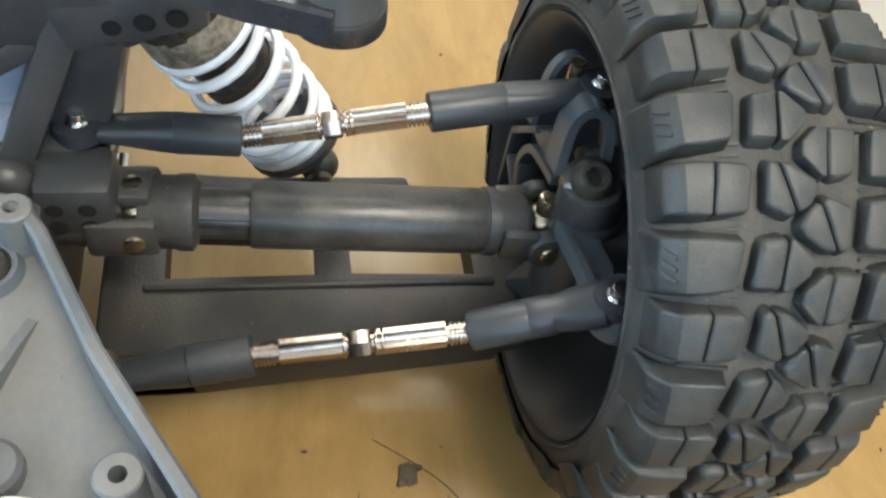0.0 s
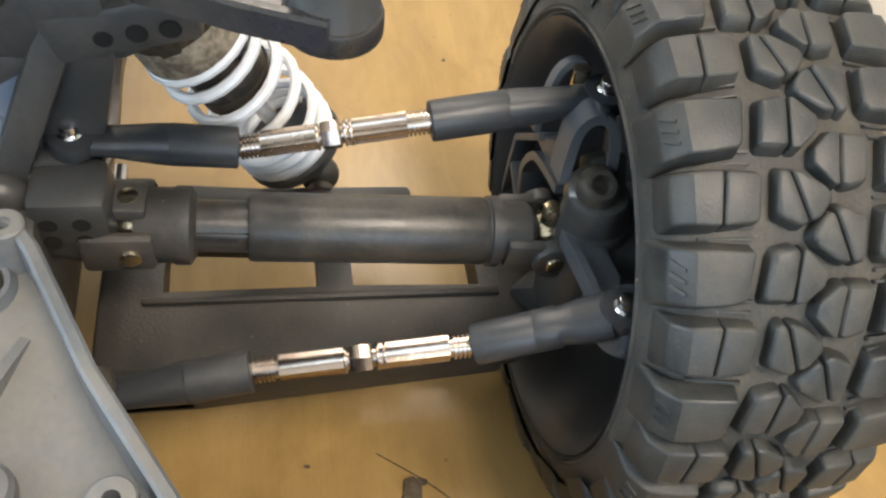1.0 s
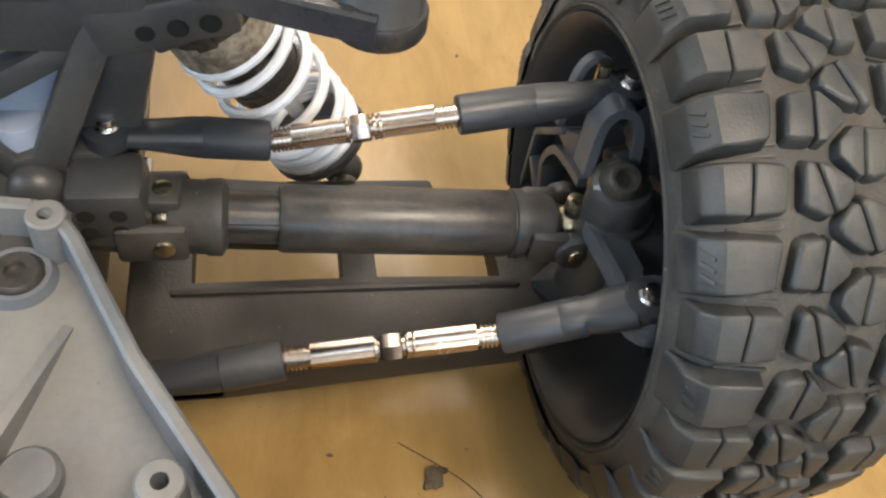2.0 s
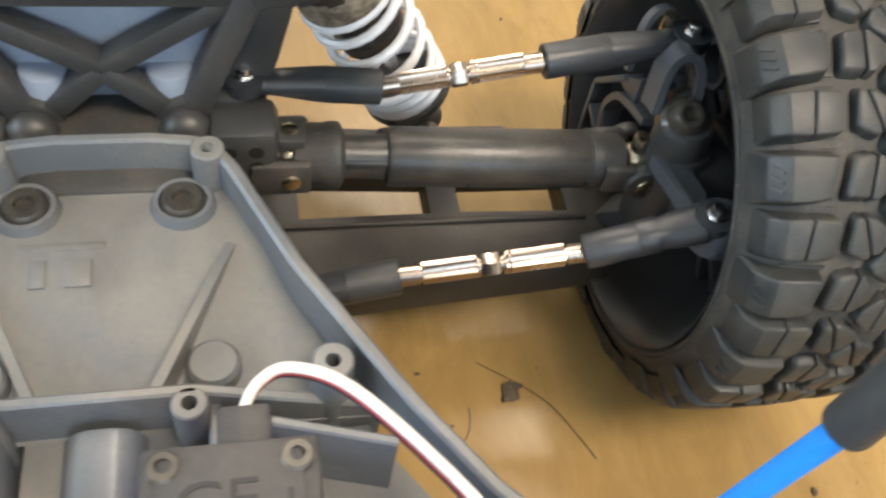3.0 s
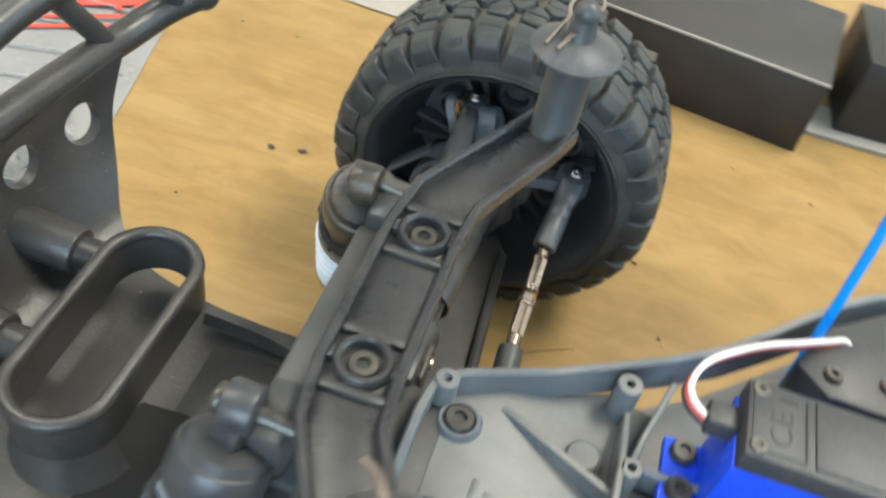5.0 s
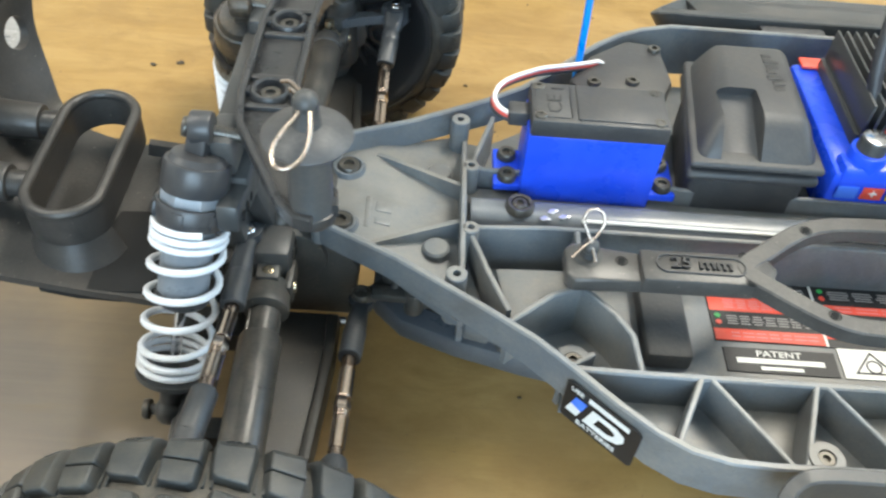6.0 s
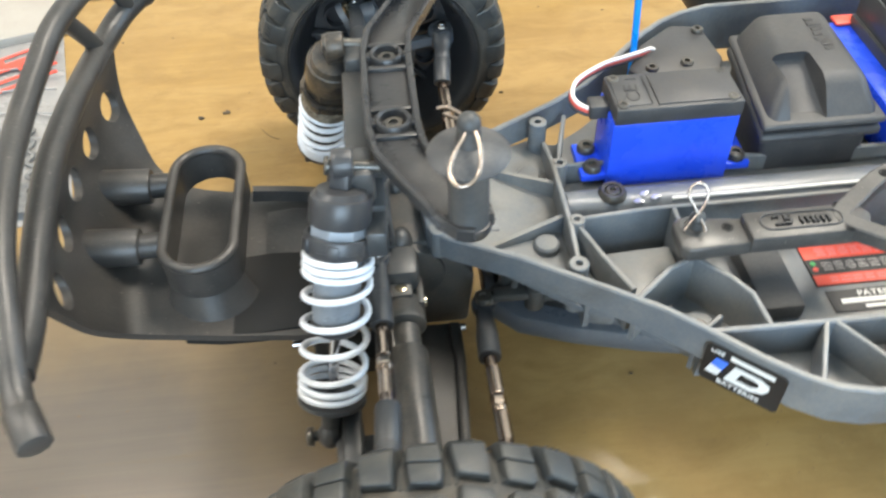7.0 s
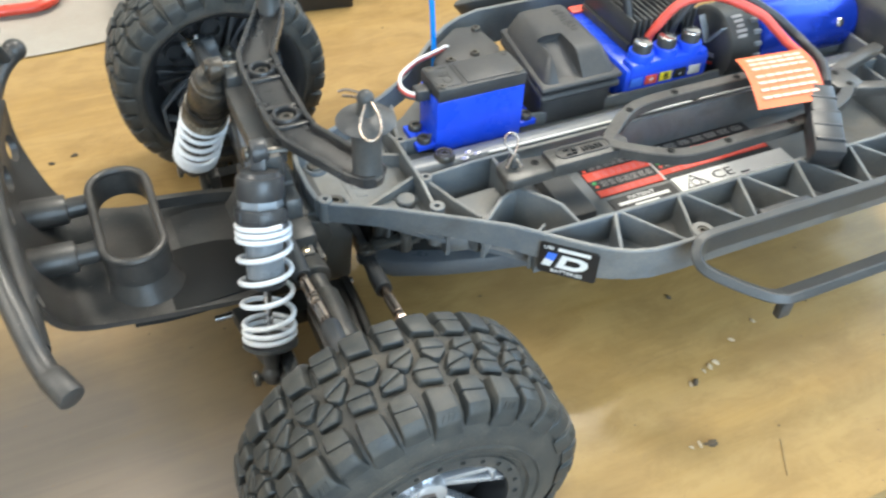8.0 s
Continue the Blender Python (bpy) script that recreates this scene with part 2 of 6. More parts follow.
def bench_wood():
    """Varnished yellow wood, grain along x, with a greyed worn patch."""
    m = bpy.data.materials.new("bench_wood")
    m.use_nodes = True
    nt = m.node_tree
    n, link = nt.nodes, nt.links.new
    b = n["Principled BSDF"]
    tc = n.new("ShaderNodeTexCoord")

    def noise_at(scale_xyz, scale, detail=5, rough=0.6, warp=0.0):
        mp = n.new("ShaderNodeMapping")
        mp.inputs["Scale"].default_value = scale_xyz
        link(tc.outputs["Object"], mp.inputs["Vector"])
        t = n.new("ShaderNodeTexNoise")
        t.inputs["Scale"].default_value, t.inputs["Detail"].default_value = scale, detail
        t.inputs["Roughness"].default_value, t.inputs["Distortion"].default_value = rough, warp
        link(mp.outputs[0], t.inputs["Vector"])
        return t

    def mix(fac, a, c, blend="MIX"):
        mx = n.new("ShaderNodeMix")
        mx.data_type, mx.blend_type = "RGBA", blend
        for sock, v in ((mx.inputs[0], fac), (mx.inputs[6], a), (mx.inputs[7], c)):
            if hasattr(v, "links"):
                link(v, sock)
            else:
                sock.default_value = v if isinstance(v, float) else (*v, 1)
        return mx.outputs[2]

    def ramp(src, lo, hi):
        r = n.new("ShaderNodeMapRange")
        r.inputs["From Min"].default_value, r.inputs["From Max"].default_value = lo, hi
        link(src, r.inputs["Value"])
        return r.outputs[0]

    grain = noise_at((2.5, 60, 1), 4.0, 6, 0.62, 0.6)
    band = noise_at((1.0, 9, 1), 3.0, 3, 0.5, 0.8)
    blot = noise_at((1, 1, 1), 11.0, 5, 0.6)
    fine = noise_at((30, 700, 1), 2.0, 3)
    speck = noise_at((1, 1, 1), 420.0, 2)
    col = mix(ramp(grain.outputs["Fac"], 0.25, 0.8), (0.275, 0.164, 0.05), (0.345, 0.22, 0.077))
    col = mix(ramp(band.outputs["Fac"], 0.35, 0.85), col, (0.375, 0.25, 0.1))
    col = mix(ramp(blot.outputs["Fac"], 0.5, 0.75), col, (0.26, 0.16, 0.062))
    mott = noise_at((0.8, 1.6, 1), 38.0, 6, 0.68, 0.4)
    col = mix(ramp(mott.outputs["Fac"], 0.42, 0.72), col, (0.235, 0.143, 0.05))
    # greyed wood round one worn place
    mp = n.new("ShaderNodeMapping")
    mp.inputs["Location"].default_value = (0.144, 0.144, 0)
    mp.inputs["Scale"].default_value = (1.2, 1.2, 1)
    link(tc.outputs["Object"], mp.inputs["Vector"])
    ln = n.new("ShaderNodeVectorMath")
    ln.operation = "LENGTH"
    link(mp.outputs[0], ln.inputs[0])
    ad = n.new("ShaderNodeMath")
    ad.operation = "MULTIPLY_ADD"
    link(blot.outputs["Fac"], ad.inputs[0])
    ad.inputs[1].default_value = 0.16
    link(ln.outputs["Value"], ad.inputs[2])
    worn = ramp(ad.outputs[0], 0.34, 0.2)
    grey = mix(ramp(blot.outputs["Fac"], 0.3, 0.75), (0.132, 0.103, 0.08), (0.178, 0.142, 0.112))
    grey = mix(ramp(grain.outputs["Fac"], 0.35, 0.7), grey, (0.172, 0.135, 0.1))
    col = mix(worn, col, grey)
    streak = noise_at((1.6, 26, 1), 5.0, 5, 0.7, 0.3)
    col = mix(ramp(streak.outputs["Fac"], 0.6, 1.05), col, (0.19, 0.122, 0.058))
    col = mix(ramp(speck.outputs["Fac"], 0.70, 0.76), col, (0.2, 0.12, 0.06))
    link(col, b.inputs["Base Color"])
    b.inputs["Specular IOR Level"].default_value = 0.22
    b.inputs["Coat Roughness"].default_value = 0.15
    # the varnish has gone where the wood is worn grey
    varnish = n.new("ShaderNodeMapRange")
    varnish.inputs["To Min"].default_value, varnish.inputs["To Max"].default_value = 0.27, 0.03
    link(worn, varnish.inputs["Value"])
    link(varnish.outputs[0], b.inputs["Coat Weight"])
    rr = n.new("ShaderNodeMapRange")
    rr.inputs["To Min"].default_value, rr.inputs["To Max"].default_value = 0.42, 0.66
    link(blot.outputs["Fac"], rr.inputs["Value"])
    link(rr.outputs[0], b.inputs["Roughness"])
    bp = n.new("ShaderNodeBump")
    bp.inputs["Strength"].default_value, bp.inputs["Distance"].default_value = 0.06, 0.0008
    link(fine.outputs["Fac"], bp.inputs["Height"])
    link(bp.outputs[0], b.inputs["Normal"])
    return m


M_BENCH = bench_wood()
M_PANEL = emissive("lit_diffuser", (1.0, 0.92, 0.8), 4.0)
M_GLASS = glass()


# ---- shape helpers: all in millimetres ----
def clean(bm):
    bmesh.ops.recalc_face_normals(bm, faces=bm.faces)
    return bm


def bevelled(bm, width, segments=2, angle=30):
    if width > 0:
        edges = [e for e in bm.edges if len(e.link_faces) == 2 and e.calc_face_angle(0) > radians(angle)]
        bmesh.ops.bevel(bm, geom=edges, offset=width, segments=segments, affect="EDGES", profile=0.5, clamp_overlap=True)
    return bm


def join(*bms):
    out = bmesh.new()
    for b in bms:
        me = bpy.data.meshes.new("scratch")
        b.to_mesh(me)
        out.from_mesh(me)
        bpy.data.meshes.remove(me)
        b.free()
    return out


def moved(bm, m):
    bmesh.ops.transform(bm, matrix=m, verts=bm.verts)
    return bm


def cyl(p0, p1, r0, r1=None, seg=20, bev=0.0):
    p0, p1 = Vector(p0), Vector(p1)
    d = p1 - p0
    bm = bmesh.new()
    m = Matrix.Translation((p0 + p1) / 2) @ d.to_track_quat("Z", "Y").to_matrix().to_4x4()
    bmesh.ops.create_cone(bm, cap_ends=True, segments=seg, radius1=r0, radius2=r0 if r1 is None else r1, depth=d.length, matrix=m)
    return bevelled(bm, bev, 2, 40)


def box(c, size, bev=0.6, rot=(0, 0, 0), seg=2):
    bm = bmesh.new()
    bmesh.ops.create_cube(bm, size=1, matrix=Matrix.Diagonal((*size, 1)))
    bevelled(bm, bev, seg)
    return moved(bm, pose(*c, *rot))


def beam(p0, p1, w, h, bev=0.5, up=(0, 0, 1)):
    """A bar of width w and height h from p0 to p1."""
    p0, p1 = Vector(p0), Vector(p1)
    d = (p1 - p0)
    x = d.normalized()
    y = Vector(up).cross(x).normalized()
    z = x.cross(y)
    bm = bmesh.new()
    bmesh.ops.create_cube(bm, size=1, matrix=Matrix.Diagonal((d.length, w, h, 1)))
    bevelled(bm, bev, 2)
    rot = Matrix((x, y, z)).transposed().to_4x4()
    return moved(bm, Matrix.Translation((p0 + p1) / 2) @ rot)


def prism(pts, lo, hi, axis="z", bev=0.0, seg=2):
    put = {"z": lambda a, b, c: (a, b, c), "y": lambda a, b, c: (a, c, b), "x": lambda a, b, c: (c, a, b)}[axis]
    bm = bmesh.new()
    f = bm.faces.new([bm.verts.new(put(a, b, lo)) for a, b in pts])
    r = bmesh.ops.extrude_face_region(bm, geom=[f])
    d = Vector(put(0, 0, hi - lo))
    bmesh.ops.translate(bm, vec=d, verts=[v for v in r["geom"] if isinstance(v, bmesh.types.BMVert)])
    clean(bm)
    return bevelled(bm, bev, seg)


def ball(c, r, seg=16, scale=(1, 1, 1)):
    bm = bmesh.new()
    bmesh.ops.create_uvsphere(bm, u_segments=seg, v_segments=max(8, seg * 2 // 3), radius=r)
    return moved(bm, Matrix.Translation(c) @ Matrix.Diagonal((*scale, 1)))


def curve_points(pts, n=8, closed=False):
    """A smooth line through pts."""
    p = [Vector(q) for q in pts]
    out = []
    k = len(p)
    for i in range(k if closed else k - 1):
        a, b, c, d = (p[(i + j) % k] if closed else p[min(max(i + j, 0), k - 1)] for j in (-1, 0, 1, 2))
        for s in range(n):
            t = s / n
            out.append(0.5 * ((2 * b) + (c - a) * t + (2 * a - 5 * b + 4 * c - d) * t * t + (3 * b - a - 3 * c + d) * t ** 3))
    if not closed:
        out.append(p[-1])
    return out


def sweep(path, section, closed=False, up=(0, 0, 1)):
    """Sweeps a closed section (points a, b: across and up) along path; section may be a radius."""
    path = [Vector(p) for p in path]
    if isinstance(section, (int, float)):
        section = [(section * math.cos(a), section * math.sin(a)) for a in [2 * math.pi * i / 10 for i in range(10)]]
    bm = bmesh.new()
    rings = []
    k = len(path)
    side = None
    for i, p in enumerate(path):
        a = path[(i - 1) % k] if closed or i else p
        b = path[(i + 1) % k] if closed or i < k - 1 else p
        t = (b - a).normalized()
        if side is None:
            side = t.cross(Vector(up))
            if side.length < 1e-3:
                side = t.cross(Vector((1, 0, 0)))
        side = (side - t * side.dot(t)).normalized()
        w = side.cross(t)
        rings.append([bm.verts.new(p + side * u + w * v) for u, v in section])
    m = len(section)
    for i in range(k if closed else k - 1):
        r0, r1 = rings[i], rings[(i + 1) % k]
        for j in range(m):
            bm.faces.new((r0[j], r0[(j + 1) % m], r1[(j + 1) % m], r1[j]))
    if not closed:
        bm.faces.new(rings[0])
        bm.faces.new(rings[-1])
    return clean(bm)


def lathe(profile, m=None, seg=48, closed=False):
    """Turns (radius, height) points about z."""
    bm = bmesh.new()
    rings = [[bm.verts.new((r * math.cos(2 * math.pi * i / seg), r * math.sin(2 * math.pi * i / seg), h)) for i in range(seg)] for r, h in profile]
    k = len(rings)
    for a in range(k if closed else k - 1):
        for i in range(seg):
            j = (i + 1) % seg
            bm.faces.new((rings[a][i], rings[a][j], rings[(a + 1) % k][j], rings[(a + 1) % k][i]))
    if not closed:
        for ring, (r, _) in ((rings[0], profile[0]), (rings[-1], profile[-1])):
            if r > 1e-6:
                bm.faces.new(ring)
    clean(bm)
    return moved(bm, m) if m else bm


def along(p0, p1):
    """The frame at p0 whose z runs to p1."""
    d = Vector(p1) - Vector(p0)
    return Matrix.Translation(p0) @ d.to_track_quat("Z", "Y").to_matrix().to_4x4()


def rod_profile(p0, p1, steps, seg=20):
    """A turned rod from p0 to p1: steps of (share of the length, radius)."""
    length = (Vector(p1) - Vector(p0)).length
    return lathe([(r, s * length) for s, r in steps], along(p0, p1), seg)


def loft(axis, start, stations, seg=16, power=2.6):
    """A bar along axis from start: stations of (distance, half width, half height), with a rounded-square section."""
    n = Vector(axis).normalized()
    side = n.cross(Vector((0, 0, 1))).normalized()
    above = side.cross(n)
    bm = bmesh.new()
    rings = []
    for d, w, h in stations:
        ring = []
        for i in range(seg):
            a = 2 * math.pi * (i + 0.5) / seg
            c, q = math.cos(a), math.sin(a)
            x, y = (math.copysign(abs(k) ** (2 / power), k) for k in (c, q))
            ring.append(bm.verts.new(Vector(start) + n * d + side * (w * x) + above * (h * y)))
        rings.append(ring)
    for r0, r1 in zip(rings[:-1], rings[1:]):
        for i in range(seg):
            bm.faces.new((r0[i], r0[(i + 1) % seg], r1[(i + 1) % seg], r1[i]))
    bm.faces.new(rings[0])
    bm.faces.new(rings[-1])
    return clean(bm)


def wall_strip(pts, thick, top, bottom, closed=False):
    """An upright wall along pts; top and bottom are heights or functions of (x, y)."""
    f_top = top if callable(top) else (lambda x, y: top)
    f_bot = bottom if callable(bottom) else (lambda x, y: bottom)
    p = [Vector((a, b)) for a, b in pts]
    k = len(p)
    bm = bmesh.new()
    rings = []
    for i in range(k):
        a = p[(i - 1) % k] if closed or i else None
        b = p[(i + 1) % k] if closed or i < k - 1 else None
        ns = []
        for u, v in ((a, p[i]), (p[i], b)):
            if u is not None and v is not None:
                d = (v - u).normalized()
                ns.append(Vector((-d.y, d.x)))
        nn = sum(ns, Vector((0, 0))).normalized()
        w = thick / 2 / max(0.5, nn.dot(ns[0]))
        l, r = p[i] + nn * w, p[i] - nn * w
        t, o = f_top(*p[i]), f_bot(*p[i])
        c = thick * 0.22
        rings.append([bm.verts.new(q) for q in ((l.x, l.y, o), (r.x, r.y, o), (r.x, r.y, t - c), (*(r + nn * c), t), (*(l - nn * c), t), (l.x, l.y, t - c))])
    for i in range(k if closed else k - 1):
        r0, r1 = rings[i], rings[(i + 1) % k]
        for j in range(6):
            bm.faces.new((r0[j], r0[(j + 1) % 6], r1[(j + 1) % 6], r1[j]))
    if not closed:
        bm.faces.new(rings[0])
        bm.faces.new(rings[-1])
    return clean(bm)


def mesh_of(name, bm, mat, angle=38):
    bmesh.ops.scale(bm, vec=(0.001, 0.001, 0.001), verts=bm.verts)
    me = bpy.data.meshes.new(name)
    bm.to_mesh(me)
    bm.free()
    me.materials.append(mat)
    me.polygons.foreach_set("use_smooth", [True] * len(me.polygons))
    me.set_sharp_from_angle(angle=radians(angle))
    return me


def part(name, bm, mat, parent=None, label="", angle=38):
    """Links a bmesh (in millimetres) as one mesh object under parent."""
    ob = new(name, mesh_of(name, bm, mat, angle))
    ob.parent = parent
    if label:
        tagged(ob, label)
    return ob


def each(name, bms, mat, parent):
    """Alike pieces, each an object of its own under parent."""
    return [part(name, b, mat, parent) for b in bms]


def thing(name, bm, mat, label, category, group="", angle=38):
    return tagged(part(name, bm, mat, None, "", angle), label, category, group)


def setting(name, bm, mat, label="", category=""):
    return tagged(part(name, bm, mat), label, category, "", "structure")


def cut(ob, *cutters):
    """Cuts the given bmeshes out of ob's mesh."""
    tools = []
    for c in cutters:
        t = new("cutter", mesh_of("cutter", c, M_BLACK))
        md = ob.modifiers.new("cut", "BOOLEAN")
        md.operation, md.solver, md.object = "DIFFERENCE", "EXACT", t
        tools.append(t)
    dg = bpy.context.evaluated_depsgraph_get()
    me = bpy.data.meshes.new_from_object(ob.evaluated_get(dg))
    ob.modifiers.clear()
    ob.data = me
    for t in tools:
        bpy.data.objects.remove(t)
    me.polygons.foreach_set("use_smooth", [True] * len(me.polygons))
    me.set_sharp_from_angle(angle=radians(35))
    return ob


def lettering(name, text, size, m, mat, parent, depth=0.12, stretch=1.0, bold=0.0):
    """Writing as a thin mesh; m places its middle, x along the line, z out of the surface (millimetres)."""
    cu = bpy.data.curves.new("line", "FONT")
    cu.body, cu.size, cu.extrude, cu.align_x, cu.align_y, cu.offset = text, size, depth / 2, "CENTER", "CENTER", bold
    cu.resolution_u = 3
    tmp = new("line", cu)
    dg = bpy.context.evaluated_depsgraph_get()
    me = bpy.data.meshes.new_from_object(tmp.evaluated_get(dg))
    bpy.data.objects.remove(tmp)
    me.transform(Matrix.Scale(0.001, 4) @ m @ Matrix.Diagonal((stretch, 1, 1, 1)))
    me.materials.clear()
    me.materials.append(mat)
    ob = new(name, me)
    ob.parent = parent
    return ob


def hex_screw(c, n, r=2.4, h=1.2, seg=18):
    """A round screw head with a hex socket at c, facing n."""
    prof = [(0, h - 1.1), (r * 0.45, h - 1.1), (r * 0.45, h), (r * 0.85, h), (r, h * 0.6), (r, -0.3), (0, -0.3)]
    return lathe(prof, along(c, Vector(c) + Vector(n)), seg)


def tube_post(c, z0, z1, r, hole=1.2, deep=6):
    prof = [(0, z1 - deep), (hole, z1 - deep), (hole, z1), (r - 0.3, z1), (r, z1 - 0.3), (r * 1.04, z0), (0, z0)]
    return lathe(prof, Matrix.Translation((c[0], c[1], 0)), 22)


# ---- the room and the bench ----
def room():
    setting("floor", box((-150, 150, -760), (4100, 4100, 20), 0), M_CONCRETE, "grey concrete workshop floor", "floor")
    setting("ceiling", box((-150, 150, 1710), (4100, 4100, 60), 0), M_PLASTER, "off-white painted ceiling", "ceiling")
    setting("wall_north", box((-150, 2150, 465), (4100, 100, 2430), 0), M_PLASTER, "plain off-white plaster wall", "wall")
    east = setting("wall_east", box((1850, 150, 465), (100, 3900, 2430), 0), M_PLASTER, "off-white plaster wall with a window", "wall")
    cut(east, box((1850, 150, 750), (300, 1400, 1100), 0))
    win = join(*[box(c, s, 2) for c, s in (((1850, 150, 222), (60, 1400, 44)), ((1850, 150, 1278), (60, 1400, 44)), ((1850, -528, 750), (60, 44, 1012)), ((1850, 828, 750), (60, 44, 1012)), ((1850, 150, 750), (60, 40, 1012)))])
    w = setting("window_2", win, M_WHITE, "white framed window letting in daylight", "window")
    for y in (-189, 489):
        p = part("pane", box((1850, y, 750), (5, 634, 1010), 0), M_GLASS, w, "clear glass")
        p.visible_shadow = False
    setting("wall_west", box((-2150, 150, 465), (100, 3900, 2430), 0), M_PLASTER, "plain off-white plaster wall", "wall")
    south = setting("wall_south", box((-150, -1850, 465), (4100, 100, 2430), 0), M_PLASTER, "off-white plaster wall with a window", "wall")
    cut(south, box((100, -1850, 750), (1400, 300, 1100), 0))
    win = join(*[box(c, s, 2) for c, s in (((100, -1850, 222), (1400, 60, 44)), ((100, -1850, 1278), (1400, 60, 44)), ((-578, -1850, 750), (44, 60, 1012)), ((778, -1850, 750), (44, 60, 1012)), ((100, -1850, 750), (40, 60, 1012)))])
    w = setting("window_1", win, M_WHITE, "white framed window letting in daylight", "window")
    for x in (-239, 439):
        p = part("pane", box((x, -1850, 750), (634, 5, 1010), 0), M_GLASS, w, "clear glass")
        p.visible_shadow = False
    for c, wide, deep in (((720, 580), 510, 810), ((-1380, 20), 970, 310), ((-700, 400), 370, 370)):
        a, b = wide / 2 + 10, deep / 2 + 10
        frame_bm = join(*[moved(box(q, z, 1), pose(c[0], c[1], 1668)) for q, z in (((0, b, 0), (wide + 40, 20, 24)), ((0, -b, 0), (wide + 40, 20, 24)), ((a, 0, 0), (20, deep, 24)), ((-a, 0, 0), (20, deep, 24)))])
        lamp = thing("ceiling_light", frame_bm, M_WHITE, "white ceiling light panel, switched on" if wide < 600 else "long white ceiling light panel, switched on", "lamp", "ceiling lights")
        part("diffuser", box((c[0], c[1], 1670), (wide, deep, 6), 0), M_PANEL, lamp, "lit milky diffuser")


def bench():
    top = thing("workbench", box((100, 307, -20), (2000, 986, 40), 2), M_BENCH, "worn varnished yellow wooden workbench top", "table")
    for x in (-840, 1040):
        for y in (-130, 740):
            part("leg", box((x, y, -395), (70, 70, 710), 2), M_BENCH, top)
    return top


room()
bench()

# ---- the truck ----
AX, AZ = 29.0, 53.6          # front axle
truck = tagged(new("model_truck"), "stripped radio-controlled truck with grey chassis on the bench", "toy truck")


def outline(side):
    """The chassis rim from the nose to the tail."""
    pts = [(37.5, 15), (39.5, 18.5), (44, 21.5), (64, 31), (90, 46.8), (104, 56.5), (115, 66.5), (125, 76), (134, 83.5), (142, 88), (151, 90.5), (162, 91.2), (345, 91.2)]
    if side > 0:
        pts = [(x, y + max(0, x - 130) * 0.10 if x < 170 else y + 4.0) for x, y in pts]
    return [(x, side * y) for x, y in pts]


def rim_top(x, y):
    return 74.0 if x < 45 else (74.0 - (x - 45) * 0.05 if x < 85 else (72.0 if y < 0 else 72 + min(6, max(0, x - 110) * 0.12)))


def rim_low(x, y):
    return 65.0 - max(0, min(x, 140) - 42) * 0.085


def floor_at(x):
    return 66.0 if x < 55 else (66 - (x - 55) * 0.24 if x < 84 else 50.0)


